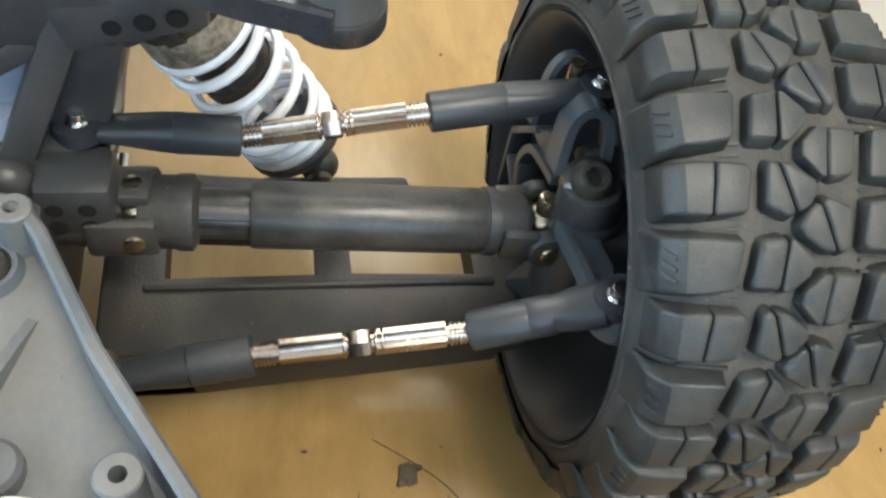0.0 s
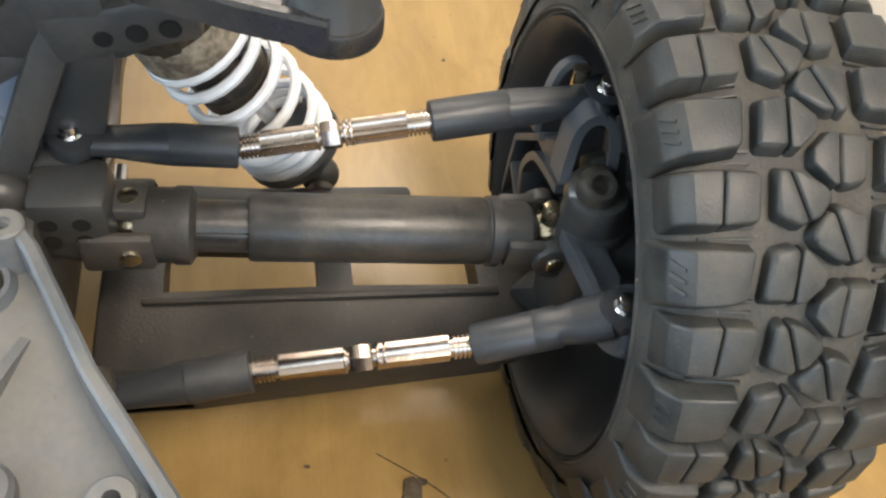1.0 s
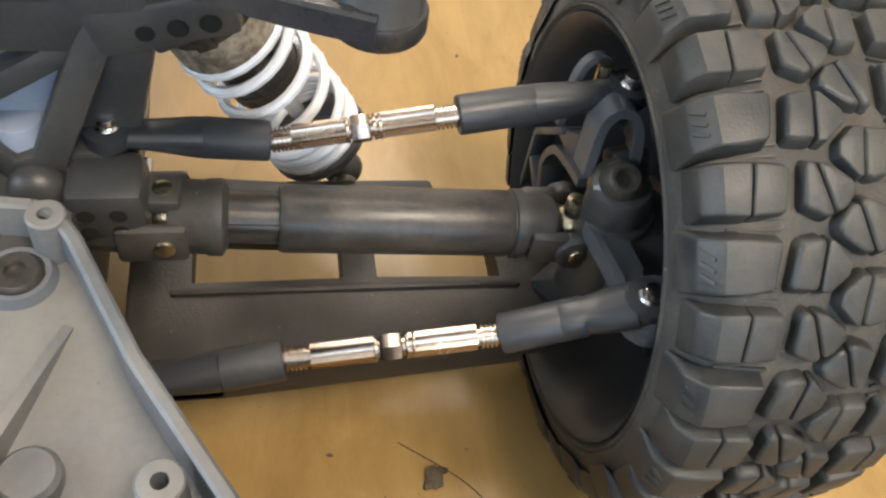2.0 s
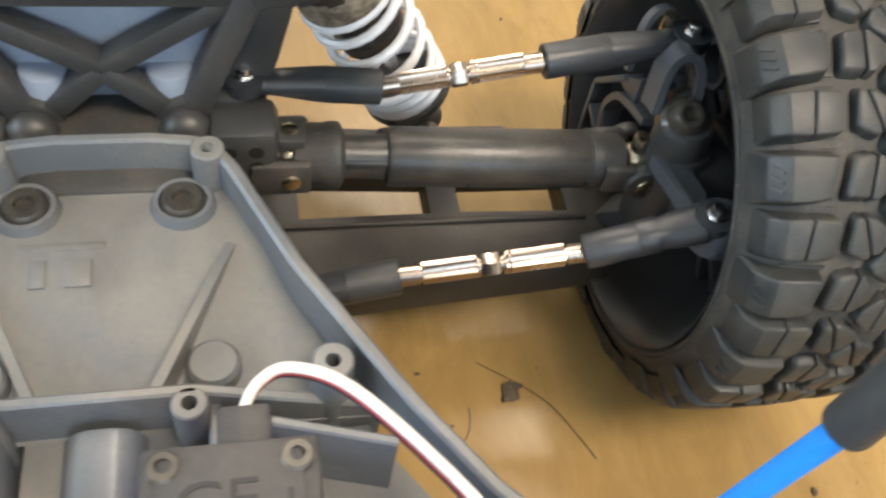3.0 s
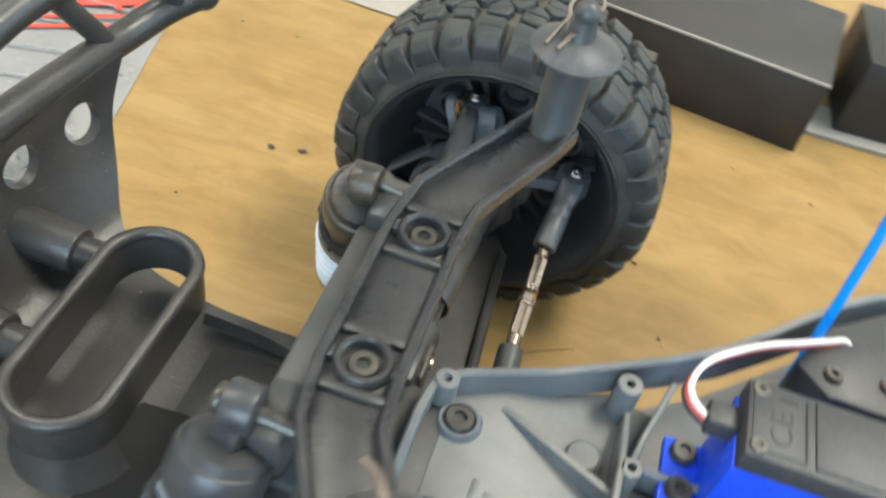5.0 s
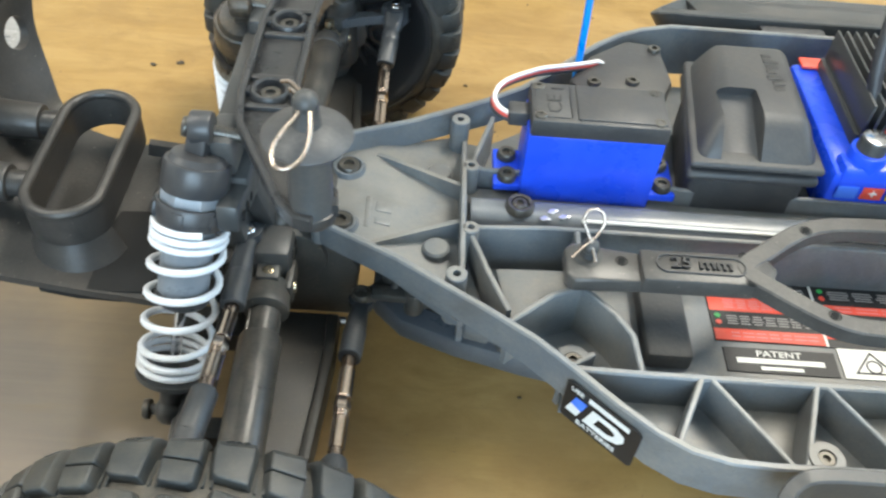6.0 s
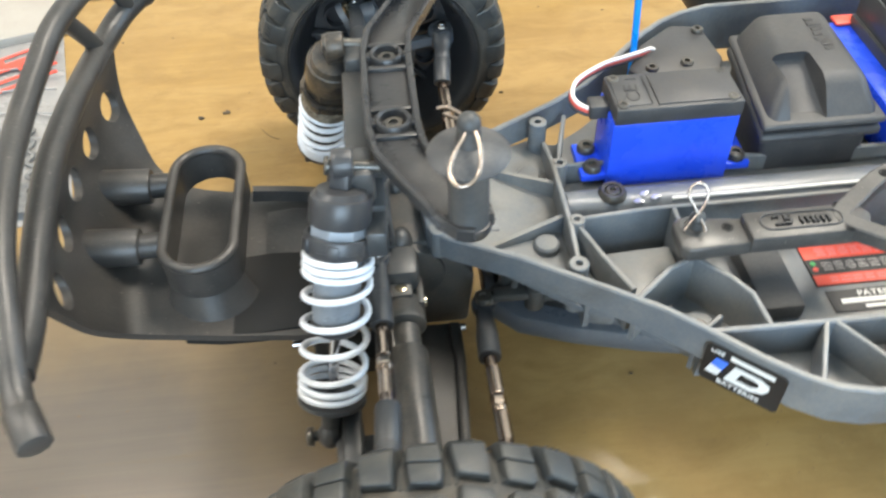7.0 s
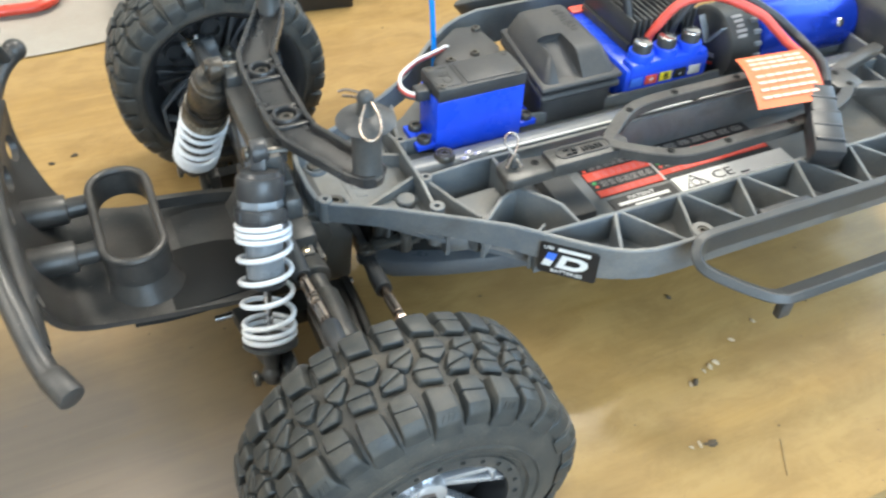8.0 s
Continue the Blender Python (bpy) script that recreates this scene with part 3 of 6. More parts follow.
def chassis():
    left, right = outline(-1), outline(1)
    tray = [(84, -38)] + [(x, y + 8.5) for x, y in left[4:]] + [(x, y - 0.8) for x, y in reversed(right[4:])] + [(84, 42)]
    body = part("chassis", prism(tray, 47.6, 50.0), M_GREY, truck, "dusty grey moulded plastic chassis tub", 30)
    add = lambda name, bm: part(name, bm, M_GREY, body, "", 30)
    for s in (-1, 1):
        add("side_wall", wall_strip(outline(s), 2.3, rim_top, rim_low))
    add("nose_wall", wall_strip([(37.5, -15), (36.6, -8), (36.6, 8), (37.5, 15)], 2.2, 74, 64))
    add("tail_wall", wall_strip([(345, -91.2), (345, 95.2)], 2.3, 72, 48))
    # nose plate and the deeper tray floor
    bm = bmesh.new()
    rows = []
    for x, half in ((37.2, 14.6), (39.5, 18), (44, 21), (55, 26.3), (64, 30.6), (74, 36.8), (85, 43.4)):
        rows.append([bm.verts.new((x, half * (-1 + k / 4), floor_at(min(x, 83.9)) - 0.9 * (abs(k - 4) / 4) ** 2 * (x > 60))) for k in range(9)])
    for a, b in zip(rows[:-1], rows[1:]):
        for k in range(8):
            bm.faces.new((a[k], a[k + 1], b[k + 1], b[k]))
    clean(bm)
    bmesh.ops.solidify(bm, geom=bm.faces[:], thickness=2.2)
    add("nose_plate", clean(bm))
    # cross wall behind the nose plate, middle channel and battery bay
    R = lambda p, t=1.7, top=69.5, low=49: add("partition", wall_strip(p, t, top, low))
    R([(84, -43), (83.5, -15), (83.5, 15), (84, 43)], 1.8, lambda x, y: 70 if abs(y) < 20 else 61, 50)
    R([(83.5, 17.5), (140, 17.5), (158, 14), (345, 14)], 1.8, 66)
    R([(83.5, -13), (110, -11), (345, -11)], 1.8, 69)
    R([(85.5, -14), (91, -30), (97, -45)], 1.6, 69)
    R([(86.5, 18), (88, 25), (93.5, 44)], 1.6, 67)
    R([(97, -49), (110, -38), (119, -34), (119, -12)], 1.8, 69)
    R([(119, -34), (128, -44), (132, -51), (133, -64)], 1.8, 69)
    R([(112, -62), (121, -56)], 1.5, 66)
    R([(113, -64), (133, -64.5), (345, -65)], 2.2, 70)
    R([(333, -65), (333, -11)], 1.8, 69)
    for i in range(6):
        x = 150 + 31.5 * i
        R([(x - 1.5, -65), (x - 10, -84 if i == 0 else -90)], 1.6, lambda a, b: 70 + (b + 65) * 0.05, 57)
        R([(x + 1.5, -65), (x + 19, -90)], 1.6, lambda a, b: 70 + (b + 65) * 0.05, 57)
    add("side_shelf", prism([(118, -64), (345, -66), (345, -90), (152, -89.6), (136, -83.4)], 55, 57.2))
    add("trough_floor", box((214, 2.2, 54.4), (259, 25.4, 9.6), 0.3))
    # a low moulded mark on the nose plate
    for c, z in (((53.6, -6.5, 65.9), (1.6, 13.5, 0.6)), ((58.4, -10.0, 65.3), (5.0, 2.6, 0.6)), ((58.4, -3.8, 65.3), (5.0, 4.2, 0.6))):
        add("moulded_mark", box(c, z, 0.2, (0, 11 if c[0] > 55 else 0, 0)))
    add("floor_block", prism([(94, -21), (117, -20), (117, -36), (109, -38), (99, -46)], 50, 60, bev=1.5))
    add("floor_block", prism([(85.5, -16), (89.5, -30), (93, -44), (85, -42)], 50, 58, bev=1))
    add("floor_block", prism([(85.5, 16), (89.5, 24), (93, 40), (85, 42)], 50, 56, bev=1))
    # stiffening fins on the nose plate
    for s in (-1, 1):
        fin = prism([(0, 66.2), (4, 66.6), (31.5, 66.4), (31.5, 58), (0, 64)], -0.8, 0.8, "y")
        add("fin", moved(fin, pose(54.5, s * 20.6, 0, 0, 0, -s * 23.6)))
        add("screw_post", tube_post((40.2, s * 17.4), 64, 74.6, 2.9))
        add("screw_post", tube_post((81.8, s * 35.2), 52, 72, 3.2))
        add("screw_post", tube_post((85.8, s * 14.2), 50, 70, 2.7))
        add("boss", lathe([(0, 63.6), (3.6, 63.6), (4.3, 62.8), (4.5, 57), (0, 57)], Matrix.Translation((75.6, s * 17.2, 0)), 24))
        add("boss", lathe([(0, 66.4), (3.9, 66.4), (4.1, 67.6), (4.9, 67.6), (5.9, 65.6), (5.9, 62), (0, 62)], Matrix.Translation((45.7, s * 12.7, 0)), 26))
    add("boss", lathe([(0, 54), (3, 54), (3, 56.5), (5.5, 56.5), (6, 50), (0, 50)], Matrix.Translation((117, -52, 0)), 24))
    add("boss", lathe([(0, 66), (2.4, 66), (2.4, 69.5), (4.6, 69.5), (4.8, 54), (0, 54)], Matrix.Translation((177, -86.5, 0)), 24))
    for c, r in (((45.7, -12.7, 66.4), 3.8), ((45.7, 12.7, 66.4), 3.8), ((177, -86.5, 67.2), 2.4), ((117, -52, 55), 3.0)):
        part("screw", hex_screw(c, (0, 0, 1), r, 1.9), M_SCREW, body)
    # keel under the tub
    keel = prism([(56, -16), (66, -26), (84, -33), (106, -39), (130, -44), (345, -46), (345, 46), (130, 44), (106, 39), (84, 33), (66, 26), (56, 16)], 27, 36.5, bev=2)
    # darker blue-grey than the tub: the dim window light is in the colour
    part("keel", keel, M_CARRIER, body, "rounded skid edge, coloured blue-grey for its shaded look")
    # black blocks added over the keel to keep the gap under the tub dark
    part("keel_rib", prism([(60, -13), (70, -20), (88, -27), (110, -33), (130, -38), (340, -40), (340, 40), (130, 38), (110, 33), (88, 27), (70, 20), (60, 13)], 36, 47.4, bev=2), M_MATT, body)
    part("keel_rib", prism([(60, -12), (82, -16), (82, 16), (60, 12)], 47, 58, bev=2), M_MATT, body)
    part("foam_pad", box((146.3, -24, 53.5), (14, 49, 7), 1.5), M_FOAM, body, "dark grey foam block")
    return body


CH = chassis()


def drive_tunnel():
    arch = [(6.0 * math.copysign(abs(math.cos(a)) ** 0.75, math.cos(a)), 7.4 * abs(math.sin(a)) ** 0.75) for a in [math.pi * i / 14 for i in range(15)]]
    t = part("drive_tunnel", sweep([(86.2, 1.4, 57.5), (343, 1.4, 57.5)], arch + [(-6.0, -4), (6.0, -4)]), M_TUNNEL, truck, "glossy clear-grey driveshaft cover")
    for x, y, z in ((102, 1.6, 64.4), (236, 1.6, 64.4)):
        part("washer", lathe([(2.6, 0.2), (3.0, 2.2), (4.0, 2.4), (4.7, 1.2), (5.0, 0), (3.0, -0.4)], Matrix.Translation((x, y, z)), 24, True), M_SCREW, t, "dark pressed washer")
        part("screw", join(cyl((x, y, z - 1), (x, y, z + 1.4), 2.8, 2.6, 20, 0.3), hex_screw((x, y, z + 1.4), (0, 0, 1), 2.5, 1.0)), M_SCREW, t)
    for k, (x, y) in enumerate(((111, -0.6), (114.5, -2.0), (108.4, -2.6))):
        part("torn_film", loft((1, 0.3 - 0.3 * k, 0.15), (x, y, 65.0 - 0.3 * k), ((0, 0.2, 0.2), (1.2, 1.3, 0.3), (2.4, 0.7, 0.6), (3.6, 0.2, 0.2)), 6), M_SILVER, t, "crumpled shiny film")
    # thin white strip stands in for the gloss streak along the cover
    part("ridge", sweep([(122, -2.4, 64.0), (335, -2.4, 64.0)], 0.7), M_WHITE, t, "white strip added as the gloss highlight of the cover")


drive_tunnel()


# ---- wheels ----
TREAD = 32
wheel_mesh = {}


def tread_top(u):
    """Height of the tread over the axle at u across the tyre."""
    rows = ((0, 54.0), (9, 53.9), (15, 53.6), (18.8, 53.0), (19.8, 52.2), (21.6, 49.8), (23.2, 46.8), (26, 41))
    for (a, p), (b, q) in zip(rows[:-1], rows[1:]):
        if abs(u) <= b:
            return p + (q - p) * (abs(u) - a) / (b - a)
    return 45.0


def clipped(poly, p, q, shift):
    """The part of poly to the left of the line p-q, moved left by shift."""
    p, q = Vector(p), Vector(q)
    d = (q - p).normalized()
    n = Vector((-d.y, d.x))
    far = [(Vector(v) - p).dot(n) - shift for v in poly]
    out = []
    for i, v in enumerate(poly):
        j = (i + 1) % len(poly)
        if far[i] >= 0:
            out.append(tuple(v))
        if (far[i] >= 0) != (far[j] >= 0):
            f = far[i] / (far[i] - far[j])
            out.append(tuple(Vector(v).lerp(Vector(poly[j]), f)))
    return out


def tread_block(poly, sipes=(), lift=0.0, deep=3.7):
    """A tread block over the outline poly (round the tyre, across it), split by thin sipes."""
    pieces = [poly]
    for p, q, gap in sipes:
        pieces = [c for c in [clipped(o, p, q, gap / 2) for o in pieces] + [clipped(o, q, p, gap / 2) for o in pieces] if len(c) > 2]
    bits = []
    for o in pieces:
        bm = prism(o, -deep, 0.0)
        bevelled(bm, 0.95, 3, 25)
        mid = sum((Vector(v) for v in o), Vector((0, 0))) / len(o)
        for u in (4, 9, 12, 15, 18.8, 19.8, 21.6):
            bmesh.ops.bisect_plane(bm, geom=bm.verts[:] + bm.edges[:] + bm.faces[:], plane_co=(0, u, 0), plane_no=(0, 1, 0))
        for v in bm.verts:
            out = max(0.0, -v.co.z - 0.8) * 0.075
            x, u = (v.co.x - mid.x) * (1 + out) + mid.x, (v.co.y - mid.y) * (1 + out * 0.7) + mid.y
            v.co = (x, u, v.co.z + tread_top(u) - x * x / 108 + lift)
        bits.append(bm)
    return join(*bits)


def wheel_parts():
    w = wheel_mesh
    turn = pose(0, 0, 0, -90, 0, 0)          # the lathe's z becomes +y
    carcass = [(40.0, -20.3), (40.8, -21.6), (42.4, -22.2), (45.2, -21.4), (48.8, -19.0), (50.6, -15.5), (51.4, -9), (51.6, 0), (51.4, 9), (50.6, 15.5), (48.8, 19.0), (45.2, 21.4), (42, 22.6), (38.5, 23.2), (33.5, 23.0), (31, 21.5), (29.4, 20.6), (28.6, 18.5), (37, 2)]
    w["lines"] = [mesh_of("sidewall_line", lathe([(r - 0.7, -0.6), (r, 0.6), (r + 0.7, -0.6)], turn @ pose(0, 0, u, 180 if u < 0 else 0), 72, True), M_RUBBER) for r, u in ((41.6, -22.0), (33.0, 23.0), (36.5, 23.3))]
    w["tyre"] = mesh_of("tyre", lathe(carcass, turn, 96, True), M_RUBBER, 32)
    shoulder_a = [(-3.3, 12.0), (-2.4, 11.3), (3.3, 10.2), (3.6, 16), (3.6, 21.9), (-3.6, 21.9), (-3.6, 16)]
    shoulder_b = [(-3.1, 9.6), (2.4, 8.8), (3.3, 9.6), (3.5, 15), (3.2, 21.3), (-3.2, 21.3), (-3.5, 15)]
    centre_a = [(-3.2, 9.0), (-3.6, 2.6), (-1.4, -0.4), (0.6, -0.8), (3.3, 2.2), (3.7, 4.6), (3.2, 7.6)]
    centre_b = [(-2.4, 7.0), (-3.8, 3.4), (-2.6, 0.2), (-0.2, -1.8), (1.2, -1.2), (3.4, 2.6), (3.6, 6.2), (2.6, 6.6)]
    # three slanting strokes moulded on the bevelled face, and two low ribs in the groove beside
    strokes = [beam((k - 0.5, 20.0, tread_top(20.0) + 0.1), (k + 0.5, 21.4, tread_top(21.4) + 0.1), 0.5, 0.5, 0, (0, 0.7, 0.7)) for k in (-1.5, 0, 1.5)]
    ribs = lambda: [beam((5.3 + k, 9.5, 51.2), (5.3 + k, 17.2, 49.4), 0.45, 1.0, 0.1) for k in (-0.75, 0.75)]
    lugs = (join(tread_block(shoulder_a), *strokes, *ribs()), join(tread_block(shoulder_b, (((-4, 15.0), (4, 14.2), 0.25),)), *ribs()),
            tread_block(centre_a, (((-4, 4.2), (4, 3.0), 0.2),)), tread_block(centre_b, (((-4, 1.6), (4, 4.8), 0.2),)))
    w["lugs"] = [mesh_of("tread_lug", q, M_LUG, 27) for q in lugs]
    # rim: barrel, hub, spokes
    barrel = [(39.4, -21.4), (40.4, -22.2), (40.6, -20), (38.6, -17), (33.6, 4), (29.5, 12), (29.2, 20.6), (28.2, 21.6), (26.6, 20.8), (26.6, 12), (31, 3), (37.2, -18)]
    w["rim"] = mesh_of("wheel", lathe(barrel, turn, 72, True), M_RIM, 30)
    spokes = []
    for i in range(6):
        a = 2 * math.pi * i / 6
        for da in (-0.16, 0.16):
            p0 = (7 * math.cos(a + da * 0.6), 9.5, 7 * math.sin(a + da * 0.6))
            p1 = (27.6 * math.cos(a + da), 16.5, 27.6 * math.sin(a + da))
            spokes.append(beam(p0, p1, 3.0, 4.0, 0.6, (0, 1, 0)))
        p0 = (24 * math.cos(a - 0.2), 15.5, 24 * math.sin(a - 0.2))
        p1 = (24 * math.cos(a + 0.2), 15.5, 24 * math.sin(a + 0.2))
        spokes.append(beam(p0, p1, 2.4, 3.5, 0.4, (0, 1, 0)))
    w["spokes"] = mesh_of("spoke_face", join(*spokes, cyl((0, 4, 0), (0, 15, 0), 9, 8, 24, 0.8)), M_SILVER)
    ribs = []
    for i in range(6):
        a = 2 * math.pi * i / 6
        for da in (-0.12, 0.12):
            ribs.append(beam((9 * math.cos(a), 0, 9 * math.sin(a)), (31 * math.cos(a + da), 2.5, 31 * math.sin(a + da)), 2.0, 5, 0.5, (0, 1, 0)))
        c = (22 * math.cos(a + 0.52), 22 * math.sin(a + 0.52))
        ribs.append(lathe([(4.4, -2), (4.4, 2), (5.8, 2), (5.8, -2)], pose(c[0], 2.0, c[1], 90), 18, True))
    w["ribs"] = mesh_of("rim_web", join(*ribs, cyl((0, -5, 0), (0, 5, 0), 10, 10, 24, 0.8), lathe([(0, 5.4), (31.6, 5.4), (31.6, 6.6), (0, 6.6)], turn, 40)), M_RIM)
    w["nut"] = mesh_of("wheel_nut", join(cyl((0, 13, 0), (0, 19, 0), 4.6, 4.4, 6, 0.5), cyl((0, 12, 0), (0, 21, 0), 2.4, 2.2, 14, 0.3)), M_STEEL)
    w["beadring"] = mesh_of("bead_ring", join(lathe([(26.2, 20.2), (26.2, 22.4), (30.6, 22.4), (31.2, 20.4)], turn, 64, True), *[cyl((28.6 * math.cos(a), 22, 28.6 * math.sin(a)), (28.6 * math.cos(a), 23.3, 28.6 * math.sin(a)), 0.9, 0.7, 8) for a in [2 * math.pi * i / 24 for i in range(24)]]), M_BLACK_DUSTY)


def wheel(side, label, spin=0.0):
    w = wheel_mesh
    rim = new("wheel", w["rim"])
    rim.parent = truck
    rim.matrix_basis = pose(AX / 1000, 0.1273 if side > 0 else -0.1318, AZ / 1000, 0, 0, 0 if side > 0 else 180) @ pose(0, 0, 0, 0, spin, 0) @ Matrix.Diagonal((1, 0.95, 1, 1))
    tagged(rim, label)
    for key, lab in (("tyre", "dusty black off-road rubber tyre"), ("spokes", "satin chrome spokes"), ("ribs", "dark grey lattice web"), ("nut", "bright steel nut"), ("beadring", "")):
        ob = new(w[key].name, w[key])
        ob.parent = rim
        if lab:
            tagged(ob, lab)
    for line in w["lines"]:
        new("sidewall_line", line).parent = rim
    rnd = random.Random(11)
    for i in range(TREAD):
        for s in (-1, 1):
            for kind in ((0, 2), (1, 3))[i % 2]:
                a = 360 * (i + (0.5 if s > 0 else 0.0)) / TREAD
                ob = new("tread_lug", w["lugs"][kind])
                ob.parent = rim
                ob.matrix_basis = pose(0, 0, 0, 0, a, 0) @ pose(0, 0, 0, 0, 0, (0 if s > 0 else 180) + rnd.uniform(-1.2, 1.2)) @ pose(0, 0, rnd.uniform(-0.0003, 0.0002)) @ Matrix.Diagonal((1.07, 1.0, 1.0, 1.0))


wheel_parts()
wheel(1, "front wheel with knobbly tyre and black rim")
wheel(-1, "front wheel with knobbly tyre and chrome face", 13)


# ---- front suspension, both sides ----
def Y(p, s):
    return Vector((p[0], s * p[1], p[2]))


def turnbuckle(name, inner_ball, inner, outer, outer_ball, s, label, dz=(0, 0)):
    """Two black rod ends on a bright steel rod."""
    a, b, c, d = (Y(p, s) for p in (inner_ball, inner, outer, outer_ball))
    u = (c - b).normalized()
    steel = rod_profile(b - u * 4, c + u * 4, [(0, 0), (0, 1.7), (1, 1.7), (1, 0)], 12)
    flute = [((2.3 if i % 2 else 1.75) * math.cos(math.pi * i / 7), (2.3 if i % 2 else 1.75) * math.sin(math.pi * i / 7)) for i in range(14)]
    span = c - b
    nut = join(rod_profile(b + span * 0.43, b + span * 0.535, [(0, 1.6), (0, 2.2), (0.1, 2.5), (0.9, 2.5), (1, 2.2), (1, 1.6)], 6), *[cyl(b + span * k, b + span * (k + 0.016), 2.35, 2.35, 16, 0.2) for k in (0.405, 0.55, 0.58)])
    steel = join(steel, nut, sweep([b + span * 0.12, b + span * 0.42], flute), sweep([b + span * 0.566, b + span * 0.88], flute))
    rings = []
    for k in range(5):
        for e in (b + u * (0.5 + k * 0.75), c - u * (0.5 + k * 0.75)):
            rings.append(cyl(e - u * 0.2, e + u * 0.2, 2.15, 2.15, 14))
    link = part(name, steel, M_STEEL, truck, label)
    each("thread_ring", rings, M_STEEL, link)
    for q, e in ((a, b), (d, c)):
        v = (q - e)
        n = v.normalized()
        L = v.length - 2
        body = rod_profile(e, e + n * (L * 0.47), [(0, 1.8), (0, 3.3), (0.02, 3.55), (0.97, 3.6), (1, 3.35), (1, 0)], 24)
        if name == "tie_rod" and q is d:
            blade = [(L * 0.46, 3.4, 3.3), (L * 0.62, 3.4, 3.2), (L * 0.64, 3.1, 2.9), (L * 0.78, 3.9, 2.7), (L, 4.3, 2.5)]
        else:
            blade = [(L * 0.46, 3.35, 3.3), (L * 0.55, 3.3, 3.1), (L * 0.8, 2.9, 2.1), (L, 2.8, 1.7)]
        eye = join(body, loft(n, e, blade), lathe([(2.1, -1.7), (2.1, 1.7), (4.0, 1.5), (4.2, 0), (4.0, -1.5)], Matrix.Translation(q), 20, True))
        part("rod_end", eye, M_ROD, link, "black plastic rod end")
        part("pivot_ball", join(ball(q, 2.7, 14), cyl(q - Vector((0, 0, 3.5)), q + Vector((0, 0, 3.6)), 1.9, 1.6, 12, 0.2)), M_CHROME, link)


def shock(top, bottom, s, muddy):
    t, b = Y(top, s), Y(bottom, s)
    L = (b - t).length
    d = (b - t).normalized()
    at = lambda f: t + d * (L * f)
    capmat = M_MUDDY if muddy else M_RIM
    # where the cap ends, the collar ends and the preload ring begins and ends, along the shock
    c1, c2, r0, r1 = (0.235, 0.30, 0.295, 0.36) if muddy else (0.184, 0.236, 0.218, 0.292)
    sh = part("shock_absorber", join(rod_profile(at(0.066), at(c1), [(0, 0), (0, 4.6), (0.05, 6.8), (0.2, 7.7), (0.22, 8.3), (0.3, 8.7), (0.95, 8.9), (1.0, 8.6), (1, 0)], 32),
                                     cyl(at(-0.01) + Vector((-2.9, 0, 0)), at(-0.01) + Vector((2.9, 0, 0)), 4.3, 4.3, 22, 0.7), beam(at(-0.01), at(0.09), 5.6, 5.4, 0.6)), capmat, truck,
              "oil-filled shock absorber with a white coil spring" + (", oily and dusty" if muddy else ""))
    part("collar", rod_profile(at(c1 - 0.01), at(c2), [(0, 0), (0, 8.3), (0.1, 8.6), (0.9, 8.6), (1, 8.3), (1, 0)], 8), M_MUDDY if muddy else M_SHOCK, sh)
    part("preload_ring", rod_profile(at(r0), at(r1), [(0.2, 0), (0.2, 8.6), (0, 8.8), (0.0, 9.5), (0.1, 9.8), (0.55, 9.8), (0.58, 9.5), (0.9, 9.5), (1, 9.0), (1, 0)], 32), capmat, sh)
    each("ring_notch", [moved(box((9.4, 0, 0), (1.6, 3.4, 4.2), 0.3), along(at(r0 + 0.035), b) @ pose(0, 0, 0, 0, 0, k * 60 + 20)) for k in range(6)], capmat, sh)
    if muddy:
        part("sandy_collar", rod_profile(at(0.35), at(0.43), [(0, 0), (0, 9.3), (0.1, 9.7), (0.9, 9.9), (1, 9.4), (1, 0)], 28), M_SAND, sh, "collar caked with pale sand")
    e1 = 0.565 if muddy else 0.535
    part("body", rod_profile(at(0.28), at(e1), [(0, 0), (0, 6.9), (1, 6.9), (1, 0)], 28), M_MUDDY if muddy else M_SHOCK, sh)
    part("body_cap", rod_profile(at(e1 - 0.004), at(e1 + 0.05), [(0, 0), (0, 7.3), (0.6, 7.3), (0.85, 6.4), (1, 4.6), (1, 0)], 28), capmat, sh)
    part("piston_rod", cyl(at(0.6), at(0.9), 1.55, 1.55, 14), M_CHROME, sh, "polished rod")
    part("spring_seat", rod_profile(at(0.835), at(0.885), [(0, 0), (0, 10.2), (0.3, 10.4), (0.5, 8.6), (1, 3.6), (1, 0)], 28), M_BLACK, sh)
    eye = b + d * 0.0
    part("rod_end", join(rod_profile(at(0.87), at(0.965), [(0, 0), (0, 3.4), (0.5, 3.2), (1, 2.8), (1, 0)], 18), ball(eye, 4.3, 16, (0.9, 1, 1)), cyl(eye + Vector((-6.0, 0, 0)), eye + Vector((7, 0, 0)), 1.6, 1.6, 12)), M_BLACK, sh)
    part("pivot_screw", join(cyl(eye + Vector((-7.2, 0, 0)), eye + Vector((-5.0, 0, 0)), 2.9, 3.1, 16, 0.6), cyl(eye + Vector((4.4, 0, 0)), eye + Vector((6.2, 0, 0)), 2.8, 2.8, 14, 0.3)), M_SCREW, sh)
    # the coil: close turns at the ends, open ones between
    f = along(t, b)
    tight = 0.031 if muddy else 0.0285
    pts = []
    turns, lo, hi, close = (7.0, 0.42, 0.828, 1.0) if muddy else (8.8, 0.292, 0.828, 2.5)
